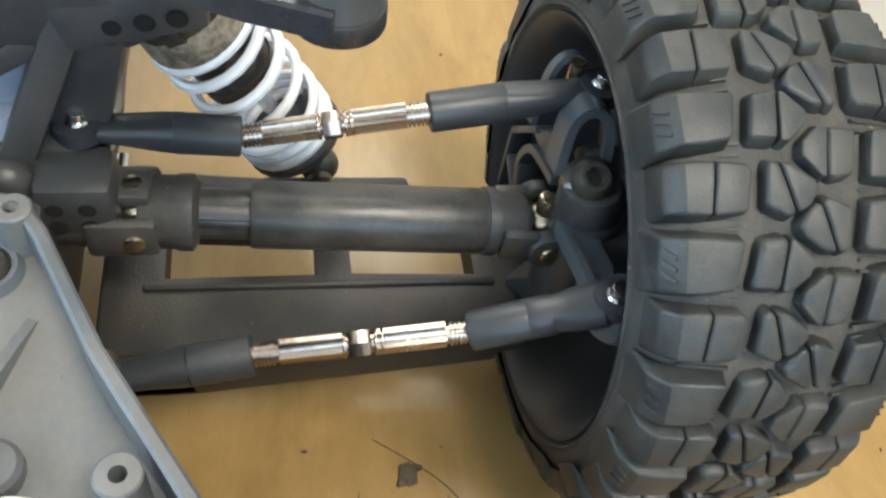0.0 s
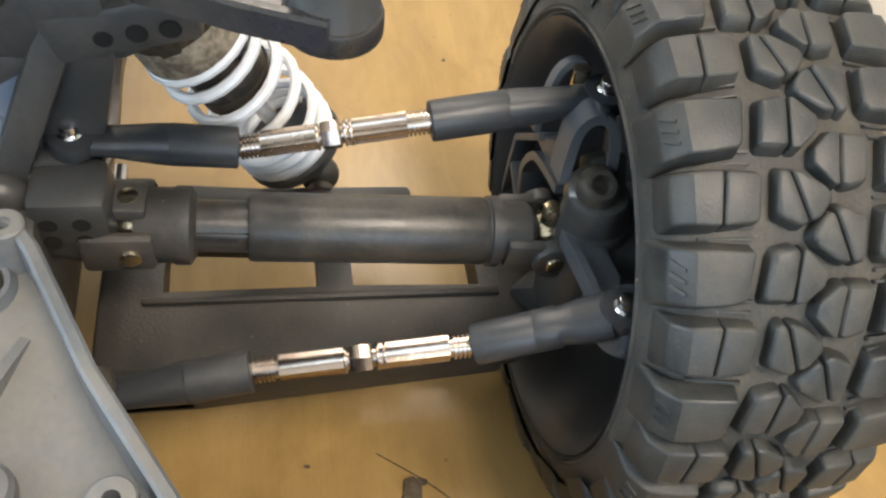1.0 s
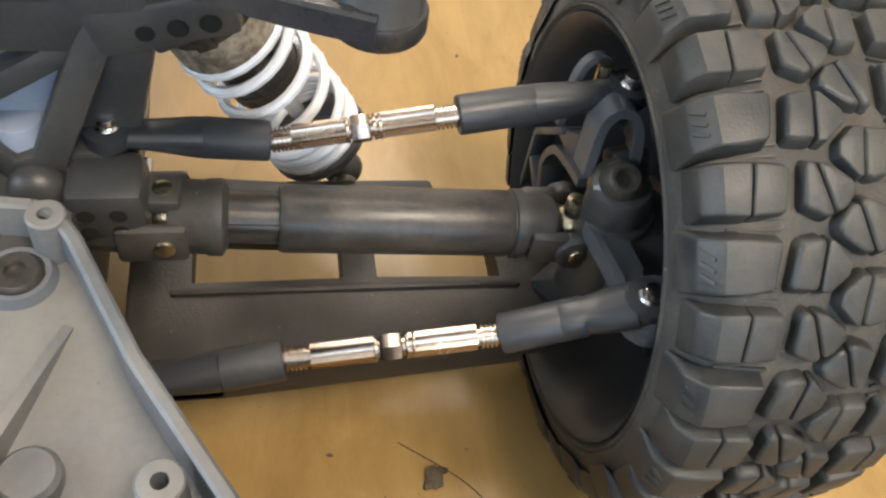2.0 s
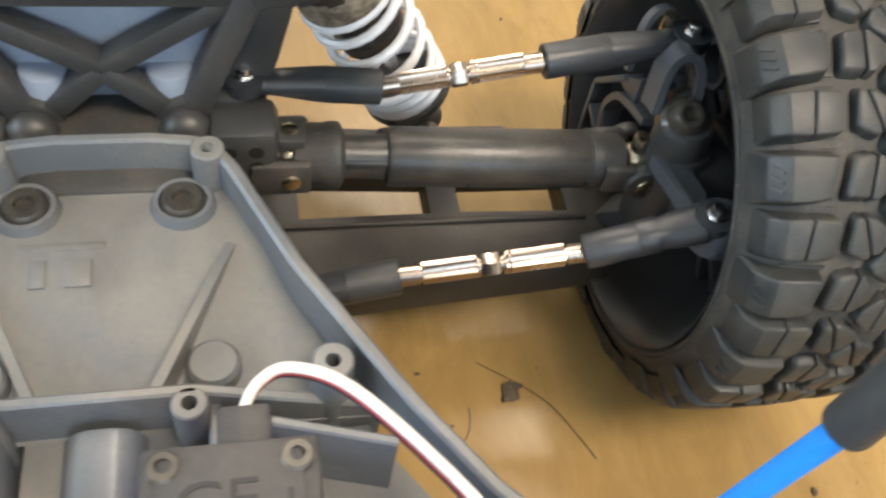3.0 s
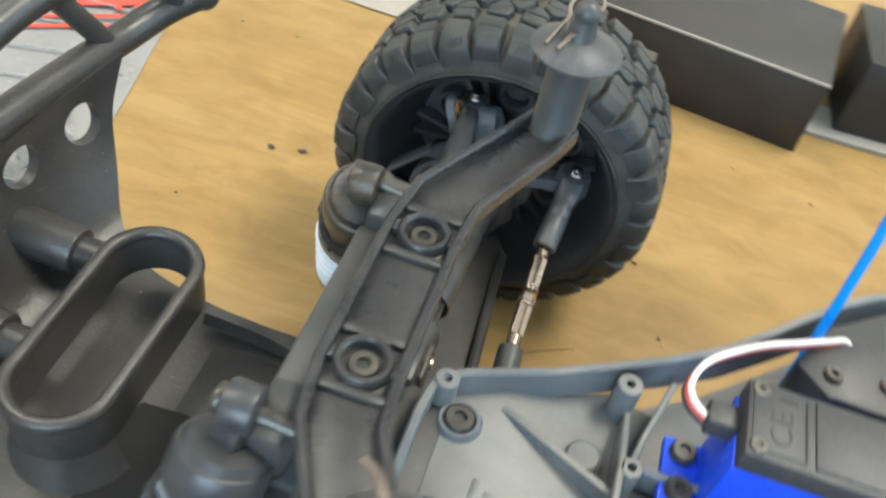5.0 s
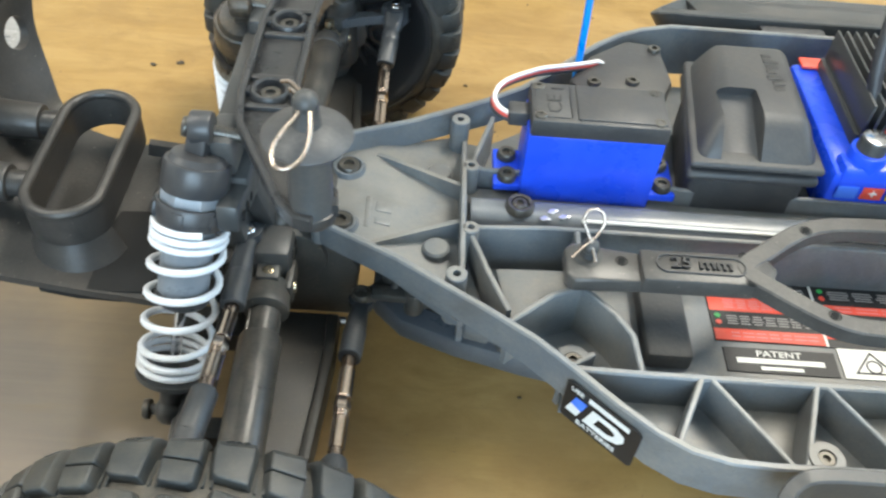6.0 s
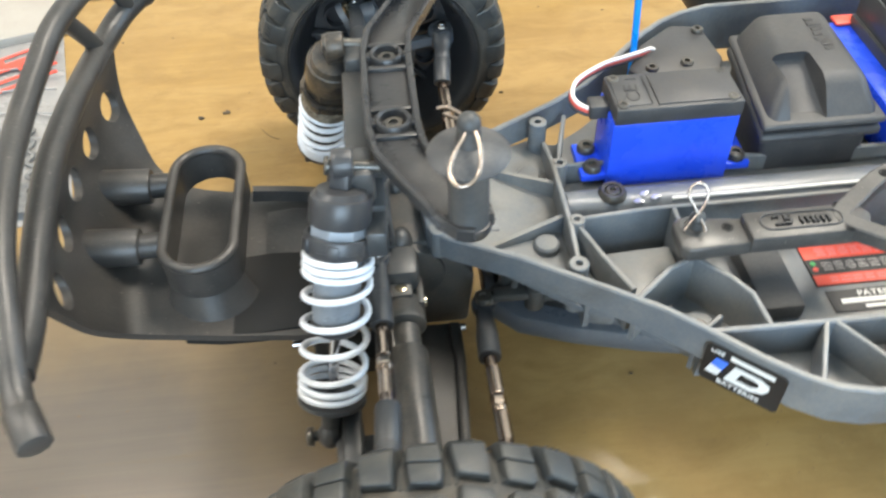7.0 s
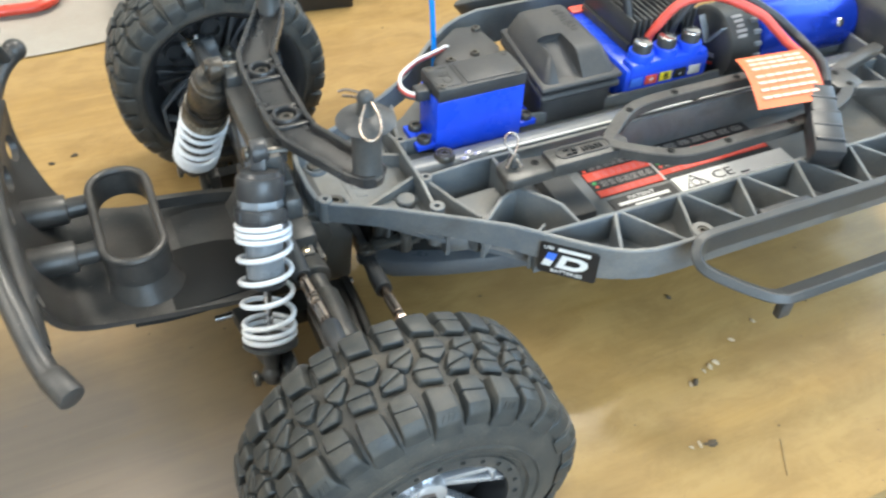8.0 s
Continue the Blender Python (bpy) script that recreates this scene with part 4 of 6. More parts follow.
    for i in range(int(turns * 22) + 1):
        e = i / 22
        if e < close:
            z = lo + tight * e
        elif e > turns - 2.5:
            z = hi - 0.031 * (turns - e)
        else:
            z0, z1 = lo + tight * close, hi - 0.031 * 2.5
            z = z0 + (z1 - z0) * (e - close) / (turns - 2.5 - close)
        a = 2 * math.pi * e + 0.7
        pts.append(f @ Vector((9.4 * math.cos(a), 9.4 * math.sin(a), z * L)))
    part("spring", sweep(pts, [(1.05 * math.cos(a), 1.05 * math.sin(a)) for a in [2 * math.pi * i / 8 for i in range(8)]]), M_SPRING, sh, "white painted coil spring")


def lower_arm(s):
    """A-shaped lower arm with windows."""
    pts = [(-5, 22), (46, 22), (46, 40), (43, 62), (40, 104), (35, 112), (9, 112), (6, 104), (3, 60), (-3, 40)]
    arm = part("lower_arm", prism([(x, s * y) for x, y in pts], 25, 33, bev=1.2), M_ARM, truck, "dusty black lower suspension arm")
    cut(arm, prism([(9, s * 34), (24, s * 34), (24, s * 64), (11, s * 64)], 15, 45), prism([(11.5, s * 71), (24, s * 71), (25, s * 97), (12, s * 97)], 15, 45))
    part("rear_flange", prism([(42, s * 24), (46, s * 24), (46, s * 40), (41.6, s * 100), (38.6, s * 100), (42.6, s * 40)], 25, 35.5, bev=0.8), M_ARM, arm)
    part("arm_rib", prism([(25.4, s * 30), (27.2, s * 30), (27.8, s * 101), (26.2, s * 101)], 32, 34.0, bev=0.6), M_ARM, arm)
    part("front_flange", prism([(0, s * 38), (4.5, s * 38), (10, s * 104), (5.5, s * 104)], 25, 38, bev=1), M_BLACK, arm)
    part("shock_pad", prism([(4.8, s * 53), (10.5, s * 53), (11, s * 84), (5.2, s * 84)], 29, 42.3, bev=1.2), M_BLACK, arm)
    part("hinge_pin", cyl((-12, s * 23, 30), (48, s * 23, 30), 1.6, 1.6, 12), M_CHROME, arm, "bright steel pin")


def driveshaft(s):
    a, b = Y((26.5, 32, 57.0), s), Y((28.0, 106, 53.6), s)
    L = (b - a).length
    d = (b - a).normalized()
    at = lambda mm: a + d * mm
    sh = part("driveshaft", rod_profile(at(19.3), at(62), [(0, 0), (0, 5.9), (0.02, 6.2), (0.98, 6.3), (1, 6.0), (1, 0)], 32), M_SHAFT, truck, "matt dark grey telescopic driveshaft")
    part("inner_spline", join(rod_profile(at(9), at(22), [(0, 0), (0, 5.2), (0.1, 5.2), (0.12, 4.6), (1, 4.6), (1, 0)], 20), moved(box((0, 0, 0), (1.2, 10.2, 11), 0.2), along(at(15), b) @ pose(0, 0, 0, 0, 0, 62))), M_SHAFT, sh)
    part("inner_cup", rod_profile(at(0.5), at(10.5), [(0, 0), (0, 6.3), (0.05, 6.6), (0.62, 6.6), (0.66, 6.9), (0.9, 6.9), (1, 5.4), (1, 0)], 26), M_BLACK_DUSTY, sh)
    for k in (-1, 1):
        part("yoke_arm", box((0, 0, 0), (2.6, 8.4, 12), 1.2), M_BLACK_DUSTY, sh).matrix_basis = Matrix.Translation((at(-2) + Vector((k * 6.0, 0, 0))) / 1000) @ pose(0, 0, 0, 90, 0, 0)
    part("cross_pin", join(cyl(a + Vector((-7.9, 0, 0)), a + Vector((7.9, 0, 0)), 1.8, 1.8, 12, 0.2), cyl(a + Vector((0, 0, -7.6)), a + Vector((0, 0, 7.6)), 1.8, 1.8, 12, 0.2), ball(a, 4.2)), M_BRASS, sh)
    part("stub_yoke", join(cyl(at(-17), at(-7), 5.4, 6.6, 20, 0.5), beam(at(-8) + Vector((0, 0, 6)), at(3) + Vector((0, 0, 6)), 7, 3, 0.8), beam(at(-8) - Vector((0, 0, 6)), at(3) - Vector((0, 0, 6)), 7, 3, 0.8)), M_BLACK_DUSTY, sh)
    part("outer_cup", join(rod_profile(at(60), at(71), [(0, 0), (0, 6.0), (0.2, 6.0), (0.22, 6.6), (0.4, 6.6), (0.42, 5.9), (0.9, 5.6), (1, 4.6), (1, 0)], 26), *[beam(at(65) + Vector((k * 5.4, 0, 0)), b + Vector((k * 5.9, 0, 0)), 2.6, 7.0, 0.9) for k in (-1, 1)], *[cyl(b + Vector((k * 4.9, 0, 0)), b + Vector((k * 7.9, 0, 0)), 4.2, 4.0, 20, 0.5) for k in (-1, 1)]), M_BLACK, sh)
    part("cross_pin", join(cyl(b + Vector((-8.4, 0, 0)), b + Vector((8.4, 0, 0)), 1.8, 1.8, 12, 0.2), cyl(b + Vector((0, 0, -7.4)), b + Vector((0, 0, 7.4)), 1.8, 1.8, 12, 0.2), ball(b, 4.0)), M_BRASS, sh)


def knuckle(s):
    body = join(cyl(Y((32, 113, 38), s), Y((32, 113, 64), s), 7.0, 6.6, 24, 1.5), cyl(Y((32, 112, 63), s), Y((32.5, 111, 70), s), 6.4, 5.4, 24, 1),
                cyl(Y((32, 112, 52), s), Y((32, 124, 52.5), s), 11, 10, 28, 1), beam(Y((30, 114, 64), s), Y((25, 113, 72), s), 8, 5, 1.5), beam(Y((32, 113, 40), s), Y((26, 108, 31), s), 10, 8, 1.5))
    k = part("steering_knuckle", body, M_BLACK, truck, "black plastic steering knuckle")
    part("kingpin_screw", lathe([(0, 0.4), (1.5, 0.4), (1.8, 2.4), (2.6, 2.4), (3.7, 1.2), (4.0, -0.6), (5.0, -1.4), (5.2, -5), (0, -5)], along(Y((32.6, 110.5, 71), s), Y((36.4, 109.5, 78), s)), 26), M_SCREW, k)
    band = lambda pts, half, wide: sweep(curve_points([Y(p, s) for p in pts], 6), [(-half, -wide), (half, -wide), (half, wide), (-half, wide)], up=(1, 0, 0))
    part("upper_tab", band(((26.4, 105.5, 68), (25.2, 105.8, 73), (24.2, 106.4, 77.6), (23.6, 108, 79.8), (23.5, 110, 80.4), (24, 112.2, 79.4), (25.2, 113.6, 76), (27, 114, 70)), 0.9, 3.0), M_CARRIER, k)
    part("camber_tab", band(((17, 102.6, 70), (15, 103.9, 76.2), (13.2, 105.4, 79.6), (12.3, 107.2, 81.3), (12.2, 109.2, 81.8), (12.8, 111, 81)), 0.6, 1.3), M_CARRIER, k)
    part("camber_pin", cyl(Y((15, 109.2, 74), s), Y((15, 109, 82.5), s), 1.5, 1.5, 12), M_BRASS, k)
    # pierced web of the hub carrier
    for p, q in (((-3.6, 47.5), (-3.0, 30.5)), ((-2.2, 41), (5.4, 38)), ((5.0, 46), (7.8, 40.5)), ((-3.6, 47.5), (9, 60))):
        part("carrier_rib", beam(Y((p[0], 110, p[1]), s), Y((q[0], 110, q[1]), s), 1.6, 5, 0.4, (0, 1, 0)), M_CARRIER, k)
    part("carrier_arch", sweep(curve_points([Y((a, 110, b), s) for a, b in ((7.6, 40), (4.6, 46.5), (8.4, 54), (15.5, 57.6), (23, 60))], 6), [(-0.9, -2.5), (0.9, -2.5), (0.9, 2.5), (-0.9, 2.5)], up=(0, 1, 0)), M_CARRIER, k)
    part("carrier_gusset", prism([(3.7, 56), (15.4, 57.5), (15, 65)], s * 110 - 1.5, s * 110 + 1.5, "y", 0.3), M_CARRIER, k)
    plate = ((29.5, 106.8), (36, 106.6), (48.5, 107.6), (56.5, 107.6), (59.6, 110.5), (59.4, 114), (56, 117), (51, 117), (47, 114.6), (40, 113.4), (32, 114))
    web = part("steering_arm", prism([(x, s * y) for x, y in plate], 59.4, 61.8, bev=0.7), M_CARRIER, k)
    cut(web, cyl(Y((46.4, 115.6, 50), s), Y((46.4, 115.6, 70), s), 2.2, 2.2, 16))
    part("arm_blade", sweep(curve_points([Y(p, s) for p in ((30.5, 107.2, 58.6), (38, 107.2, 61), (48, 107.9, 62.6), (57, 108.2, 63.2))], 5), [(-0.7, -2.4), (0.7, -2.4), (0.7, 1.2), (-0.7, 1.2)]), M_CARRIER, k)
    part("arm_eye", lathe([(2.6, 59), (2.6, 66), (4.6, 66), (5.4, 64.5), (5.6, 59)], Matrix.Translation((54.0, s * 112.5, 0)), 26, True), M_CARRIER, k)


def suspension(s, muddy):
    lower_arm(s)
    driveshaft(s)
    knuckle(s)
    turnbuckle("camber_link", (20, 24, 71), (19.9, 50.1, 68.7), (20.1, 82.2, 74.9), (18.5, 113, 79.5), s, "upper camber link of steel rod and black ends")
    turnbuckle("tie_rod", (53.5, 27, 46), (52.2, 51.3, 49.5), (52.1, 88.2, 54), (54.5, 110.5, 65.5), s, "steering tie rod of steel and black ends")
    if s > 0:
        shock((12.6, 27.8, 114.6), (0.2, 65.3, 40.6), s, muddy)
    else:
        shock((13.6, 31.0, 115.0), (0.9, 64.8, 36.8), s, muddy)


suspension(1, True)
suspension(-1, False)


# ---- gearbox, shock tower, body mount ----
def front_end():
    g = part("gearbox", join(prism([(4, 26), (50, 26), (52, 50), (44, 64), (12, 66), (2, 52)], -17, 17, "y", 2.0), cyl((31, -19, 55), (31, 19, 55), 11, 11, 26, 1), box((30, 0, 62), (26, 30, 10), 2)), M_BLACK_DUSTY, truck, "dusty black front gearbox housing")
    for s in (-1, 1):
        blk = part("link_mount", join(box((27, s * 23.5, 63), (11.5, 13, 12), 2.4), box((19, s * 19, 66), (10, 12, 8), 1.5)), M_BLACK, g)
        for y in (20.6, 25.6):
            for z in (60.6, 64.6):
                part("pin_hole", cyl((32.6, s * y, z), (32.85, s * y, z), 1.5, 1.45, 14), M_MATT, g)
        part("bolt_dome", join(ball((28, s * 13.2, 66), 4.8, 18, (0.8, 1, 1)), cyl((26, s * 13.2, 66), (22, s * 13.2, 66), 5.4, 5.4, 18, 0.5)), M_BLACK, g)
    # tower: a braced frame across the car
    bars = []
    for s in (-1, 1):
        bars += [beam((24, s * 11, 60), (21.5, s * 27.5, 97), 5.4, 6, 1, (1, 0, 0)), beam((23.5, s * 12.5, 66), (23, 0, 78), 4.2, 5, 0.8, (1, 0, 0)),
                 beam((23, 0, 78), (21.5, s * 25, 93), 4.2, 5, 0.8, (1, 0, 0)), beam((22, s * 25, 94), (21, s * 46, 98.5), 8, 6, 1.2, (1, 0, 0)), beam((21, s * 33, 92), (21, s * 45, 98), 5, 5, 1, (1, 0, 0))]
    bars += [beam((21.5, -34, 96.5), (21.5, 34, 96.5), 11, 6, 1, (1, 0, 0)), beam((24, -14, 61.5), (24, 14, 61.5), 6, 6, 1, (1, 0, 0)), beam((20, -22, 105), (20, 22, 105), 9, 12, 1, (1, 0, 0))]
    t = part("shock_tower", bars.pop(), M_BLACK, truck, "black braced plastic shock tower")
    each("tower_bar", bars, M_BLACK, t)
    for s in (-1, 1):
        for i in range(3):
            c = Vector((24.6, s * (33 + 4.6 * i), 95 + 0.9 * i))
            part("link_hole", lathe([(0, -0.2), (0, 0.12), (1.3, 0.12), (1.6, -0.2)], along(c, c + Vector((1, 0, 0))), 14), M_MATT, t)
        part("shock_ear", box((18.5, s * 27.5, 108), (7, 13, 12), 2), M_BLACK, t)
        part("tower_cheek", prism([(s * 13.5, 62), (s * 27, 95.5), (s * 34.5, 95.5), (s * 33, 86), (s * 30.5, 76), (s * 28.6, 70), (s * 27.8, 63)], 16, 20.4, "x", 0.8), M_BLACK, t)
    part("tower_web", prism([(-14, 60), (14, 60), (28, 100), (-28, 100)], 16.6, 19.0, "x", 0.4), M_WEB, t, "smooth plastic web, coloured blue-grey like reflected window light")
    each("web_column", [cyl((20.5, s * 11.5, 58), (20, s * 10.8, 75), 4.4, 4.2, 22, 0.5) for s in (-1, 1)], M_WEB, t)
    for s in (-1, 1):
        part("shock_pin", join(cyl((9.5, s * 30, 115), (24, s * 30, 113), 1.8, 1.8, 12), cyl((8.6, s * 30, 115.2), (10, s * 30, 115), 2.6, 2.8, 14, 0.3)), M_SCREW, t)


front_end()


def body_mount():
    """A straight-sided channel with two screw blocks and a post at each end."""
    front = [(45.6, -62.6), (41.6, -61.6), (37.4, -57), (23.2, -30), (21.4, -18), (21.4, 18), (23.2, 31), (36.6, 58), (41, 67.6)]
    back = [(50.2, -58), (49.6, -53), (46.4, -47.5), (36.2, -27), (35.2, -17), (35.2, 17), (36.2, 28), (46.8, 52.5), (50, 62)]
    ends = {-1: -56.6, 1: 62.8}
    bits = [prism(front + back[::-1], 114.4, 116.0, bev=0.2), wall_strip(front, 1.9, 118.6, 114.8), wall_strip(back, 1.9, 118.6, 114.8)]
    for s in (-1, 1):
        bits.append(cyl((44.8, ends[s], 113.4), (44.8, ends[s], 116.6), 5.9, 5.8, 30, 0.5))
    br = part("body_mount", join(*bits), M_BRACKET, truck, "black plastic body mount bridging the shock tower", 32)
    for s in (-1, 1):
        y = 0.7 + s * 16.4
        part("screw_block", lathe([(0, 114.6), (3.6, 114.6), (3.8, 118.0), (4.2, 118.4), (4.9, 118.4), (5.3, 117.9), (5.4, 113.4), (0, 113.4)], Matrix.Translation((28.6, y, 0)), 32), M_BRACKET, br)
        for k in (-1, 1):
            part("web", box((28.6, y + k * 6.2, 115.6), (12.6, 2.0, 3.4), 0.4), M_BRACKET, br)
            part("web", box((28.6 + k * 5.6, y, 115.8), (1.8, 3.0, 3.8), 0.3), M_BRACKET, br)
        part("screw", hex_screw((28.6, y, 115.2), (0, 0, 1), 3.0, 1.6), M_SCREW, br)
        part("gusset", prism([(30.2, y + s * 5), (34.4, y + s * 5), (34.6, y + s * 10.5)], 113, 116.4, bev=0.3), M_BRACKET, br)
        post = Matrix.Translation((44.8, ends[s], 0))
        part("post", lathe([(0, 114.2), (5.5, 114.2), (5.5, 116.4), (5.2, 116.8), (5.0, 136.6), (3.6, 138.2), (2.6, 146), (0, 146)], post, 28), M_BLACK, br)
        part("post_disc", lathe([(0, 141.0), (3.2, 141.0), (9.7, 138.4), (10.0, 137.9), (9.7, 137.4), (4, 138.6), (0, 138.6)], post, 40), M_WASHER, br, "worn glossy smoke-grey plastic washer")
        part("post_tip", join(ball((44.8, ends[s], 146.4), 2.9, 20), lathe([(0, 139), (2.8, 139), (2.5, 145), (0, 145)], post, 20)), M_BLACK, br)
        q = Vector((45.0, ends[s], 0))
        if s < 0:
            wire = ((-4.8, 8.4, 143.2), (-2.2, 3.4, 145.2), (0.2, -0.3, 146.2), (1.2, -3.6, 145.6), (1.6, -8, 143.6), (0.4, -12, 141.6), (-2.2, -14.2, 140.6), (-4.8, -13.8, 140.6), (-5.8, -10.6, 141.8), (-4.2, -6.6, 143.6), (-1.6, -3, 145.4), (-0.6, 0.4, 147.2), (-4.0, 6.2, 146.6), (-6.4, 8.2, 145.2))
        else:
            wire = ((-3.6, -11, 143.2), (-1.8, -4.4, 143.2), (0, 0, 143.2), (1.6, 6, 143.2), (2.4, 12, 143), (0.6, 14.8, 142.4), (-3.2, 13.4, 142.4), (-4.4, 8, 142.6), (-3.8, 3.4, 142.8), (-4.8, -2.6, 142.6), (-6.2, -9, 142.4))
        part("body_clip", sweep(curve_points([q + Vector(p) for p in wire], 5), 0.5), M_STEEL, br, "bright bent-wire body clip")


body_mount()


# ---- bumper ----
def bumper():
    # curved apron: flat under the nose, swept up at the front
    def apron(u, v):
        """u across -1..1, v along 0 (at the gearbox) to 1 (top of the sweep)."""
        stations = [(26, 24, 52, 0, 0), (5, 33, 53, 0, -6), (-20, 33, 54, 0, -6), (-45, 34, 55.5, 1, -3), (-60, 39, 59, 3, 1.5), (-68, 47, 70, 5.5, 3.5), (-72, 53, 84, 6.5, 4), (-71.5, 60, 97, 5, 4.5)]
        q = v * (len(stations) - 1)
        i = min(int(q), len(stations) - 2)
        f = q - i
        p = [stations[max(0, min(len(stations) - 1, i + j))] for j in (-1, 0, 1, 2)]
        val = []
        for c in range(5):
            a, b, d, e = (p[j][c] for j in range(4))
            val.append(0.5 * (2 * b + (d - a) * f + (2 * a - 5 * b + 4 * d - e) * f * f + (3 * b - a - 3 * d + e) * f ** 3))
        x, half, z, bow, mid = val
        return (x + bow * (u * u - 0.6), u * half + mid, z)
    bm = bmesh.new()
    nu, nv = 24, 42
    top = [[bm.verts.new(apron(-1 + 2 * i / nu, j / nv)) for i in range(nu + 1)] for j in range(nv + 1)]
    for j in range(nv):
        for i in range(nu):
            bm.faces.new((top[j][i], top[j][i + 1], top[j + 1][i + 1], top[j + 1][i]))
    clean(bm)
    bmesh.ops.solidify(bm, geom=bm.faces[:], thickness=2.6)
    clean(bm)
    b = part("bumper", bm, M_BUMPER, truck, "scuffed dark grey plastic front bumper and skid apron", 40)
    cut(b, *[cyl((-95, y, z + 1.6), (-50, y, z - 2.4), 5.6, 5.6, 28) for y, z in ((46.5, 86.3), (26, 86.6), (5.2, 86.8), (-17, 86.6), (-39.4, 86.0))])
    # stadium ring with its well
    st = []
    for i in range(32):
        a = 2 * math.pi * i / 32
        st.append((-34.5 + 11.2 * math.cos(a), (17 if math.sin(a) >= 0 else -17) + 11.2 * math.sin(a)))
    ring = part("loop", wall_strip(st, 2.4, 77.5, 65.5, True), M_BUMPER, b)
    part("loop_rim", sweep([(x, y, 77.2) for x, y in st], 1.7, True), M_BUMPER, b)
    outer = []
    for i in range(32):
        a = 2 * math.pi * i / 32
        outer.append((-33.5 + 15.5 * math.cos(a), (18 if math.sin(a) >= 0 else -18) + 15.5 * math.sin(a)))
    part("loop_foot", lathe_like([p for p in outer if p[1] < 8], [q for p, q in zip(outer, st) if p[1] < 8]), M_BUMPER, b)
    part("neck", prism([(-25, -27), (-25, 17), (-8, 18), (20, 14), (20, -22), (-4, -27)], 50, 56.5, bev=1.2), M_BUMPER, b)
    # added black plate: the shade beside the neck, put in as colour
    part("skid_insert", prism([(-25.5, -5), (-15, -4.3), (-4, -5.2), (10, -9), (12, -36), (-18, -38.2), (-30, -38), (-42, -36.2), (-38, -31), (-30, -24)], 52, 56.9, bev=0.3), M_MATT, b, "matt black patch added as shade on the apron")
    for y in (20, -9):
        part("strut", join(cyl((-72, y, 71), (-55, y, 70), 6.4, 6.0, 24, 0.8), cyl((-56, y, 70), (-45, y, 70), 4.2, 4.2, 20)), M_BUMPER, b)
    part("rib", sweep(curve_points([(-22, 20, 63), (-5, 21, 60), (12, 18, 59)], 5), [(-1.4, -3), (1.4, -3), (1.4, 2), (-1.4, 2)]), M_BUMPER, b)
    # two bent tubes across the front, running together at one end
    round_of = lambda r: [(r * math.cos(a), r * math.sin(a)) for a in [2 * math.pi * i / 16 for i in range(16)]]
    low = [(-69.5, -76, 95.4), (-70.3, -64, 94.4), (-71.4, -50, 95.4), (-73.4, -28, 98), (-75.4, 0, 99.4), (-75, 26, 99), (-73.6, 50, 97.4), (-71.6, 72, 96), (-66.5, 86, 98.6), (-59.5, 93, 102)]
    high = [(-62.9, -93.5, 92.4), (-66.4, -87, 93.6), (-69.2, -79, 95.4), (-72, -66, 101), (-76.4, -44, 107.6), (-79.6, -20, 110.8), (-81, 4, 112), (-79.8, 30, 115), (-77, 48, 118.2), (-71, 72, 118.4), (-65, 86, 117)]
    part("bumper_tube", sweep(curve_points(low, 6), round_of(4.3)), M_BUMPER, b)
    part("bumper_tube", sweep(curve_points(high, 6), round_of(3.9)), M_BUMPER, b)
    part("tube_sleeve", cyl((-67.0, -85.6, 94), (-62.3, -94.8, 92.0), 4.5, 4.4, 10, 0.4), M_BUMPER, b)
    part("tube_end", ball((-59.5, 93, 102), 4.9, 18), M_BUMPER, b)
    for p, q in (((-72.4, 66, 97), (-76, 52, 118)), ((-64, 88, 100), (-68, 80, 117.6))):
        part("tube_link", cyl(p, q, 3.0, 3.0, 14), M_BUMPER, b)


def lathe_like(outer, inner):
    """A low flared skirt between two rings."""
    bm = bmesh.new()
    o = [bm.verts.new((*p, 55)) for p in outer]
    i = [bm.verts.new((*p, 67)) for p in inner]
    k = len(o)
    order = sorted(range(k), key=lambda a: math.atan2(-(outer[a][0] + 33.5), -(outer[a][1] - 8)))
    for a, c in zip(order[:-1], order[1:]):
        bm.faces.new((o[a], o[c], i[c], i[a]))
    clean(bm)
    bmesh.ops.solidify(bm, geom=bm.faces[:], thickness=1.2)
    return clean(bm)


bumper()


# ---- electronics in the tub ----
def servo():
    sv = part("servo", box((124, 21, 69.5), (43.5, 19.6, 34), 0.8), M_BLUE, truck, "bright blue steering servo with a black lid")
    part("lid", join(box((124.3, 21, 89.6), (43.4, 20.0, 6.4), 0.7), box((131, 21, 93.0), (28, 17, 0.8), 0.3), box((109.2, 21, 92.9), (11, 16, 0.5), 0.2)), M_LID, sv)
    for x in (105.2, 142.6):
        for y in (13.7, 28.4):
            part("screw", hex_screw((x, y, 92.6), (0, 0, 1), 2.0, 0.9), M_SCREW, sv)
    for x in (98, 150):
        part("ear", box((x, 21, 63), (9, 18, 3), 0.6), M_BLUE, sv)
        for y in (15.5, 26):
            part("screw", hex_screw((x, y, 64.8), (0, 0, 1), 3.3, 2.2), M_SCREW, sv)
    lettering("lettering", "CE", 6.8, Matrix.Translation((110, 19.5, 93.22)) @ pose(0, 0, 0, 0, 0, 90), M_STICKER, sv, 0.16, 1.15)
    each("print_bar", [box((111, 27.4, 93.2), (4, 0.6, 0.16), 0), box((115.2, 21, 93.2), (0.35, 15, 0.16), 0)], M_STICKER, sv)
    part("lead_boot", box((99.5, 22.5, 86), (7, 6.5, 5.5), 0.8), M_LID, sv)


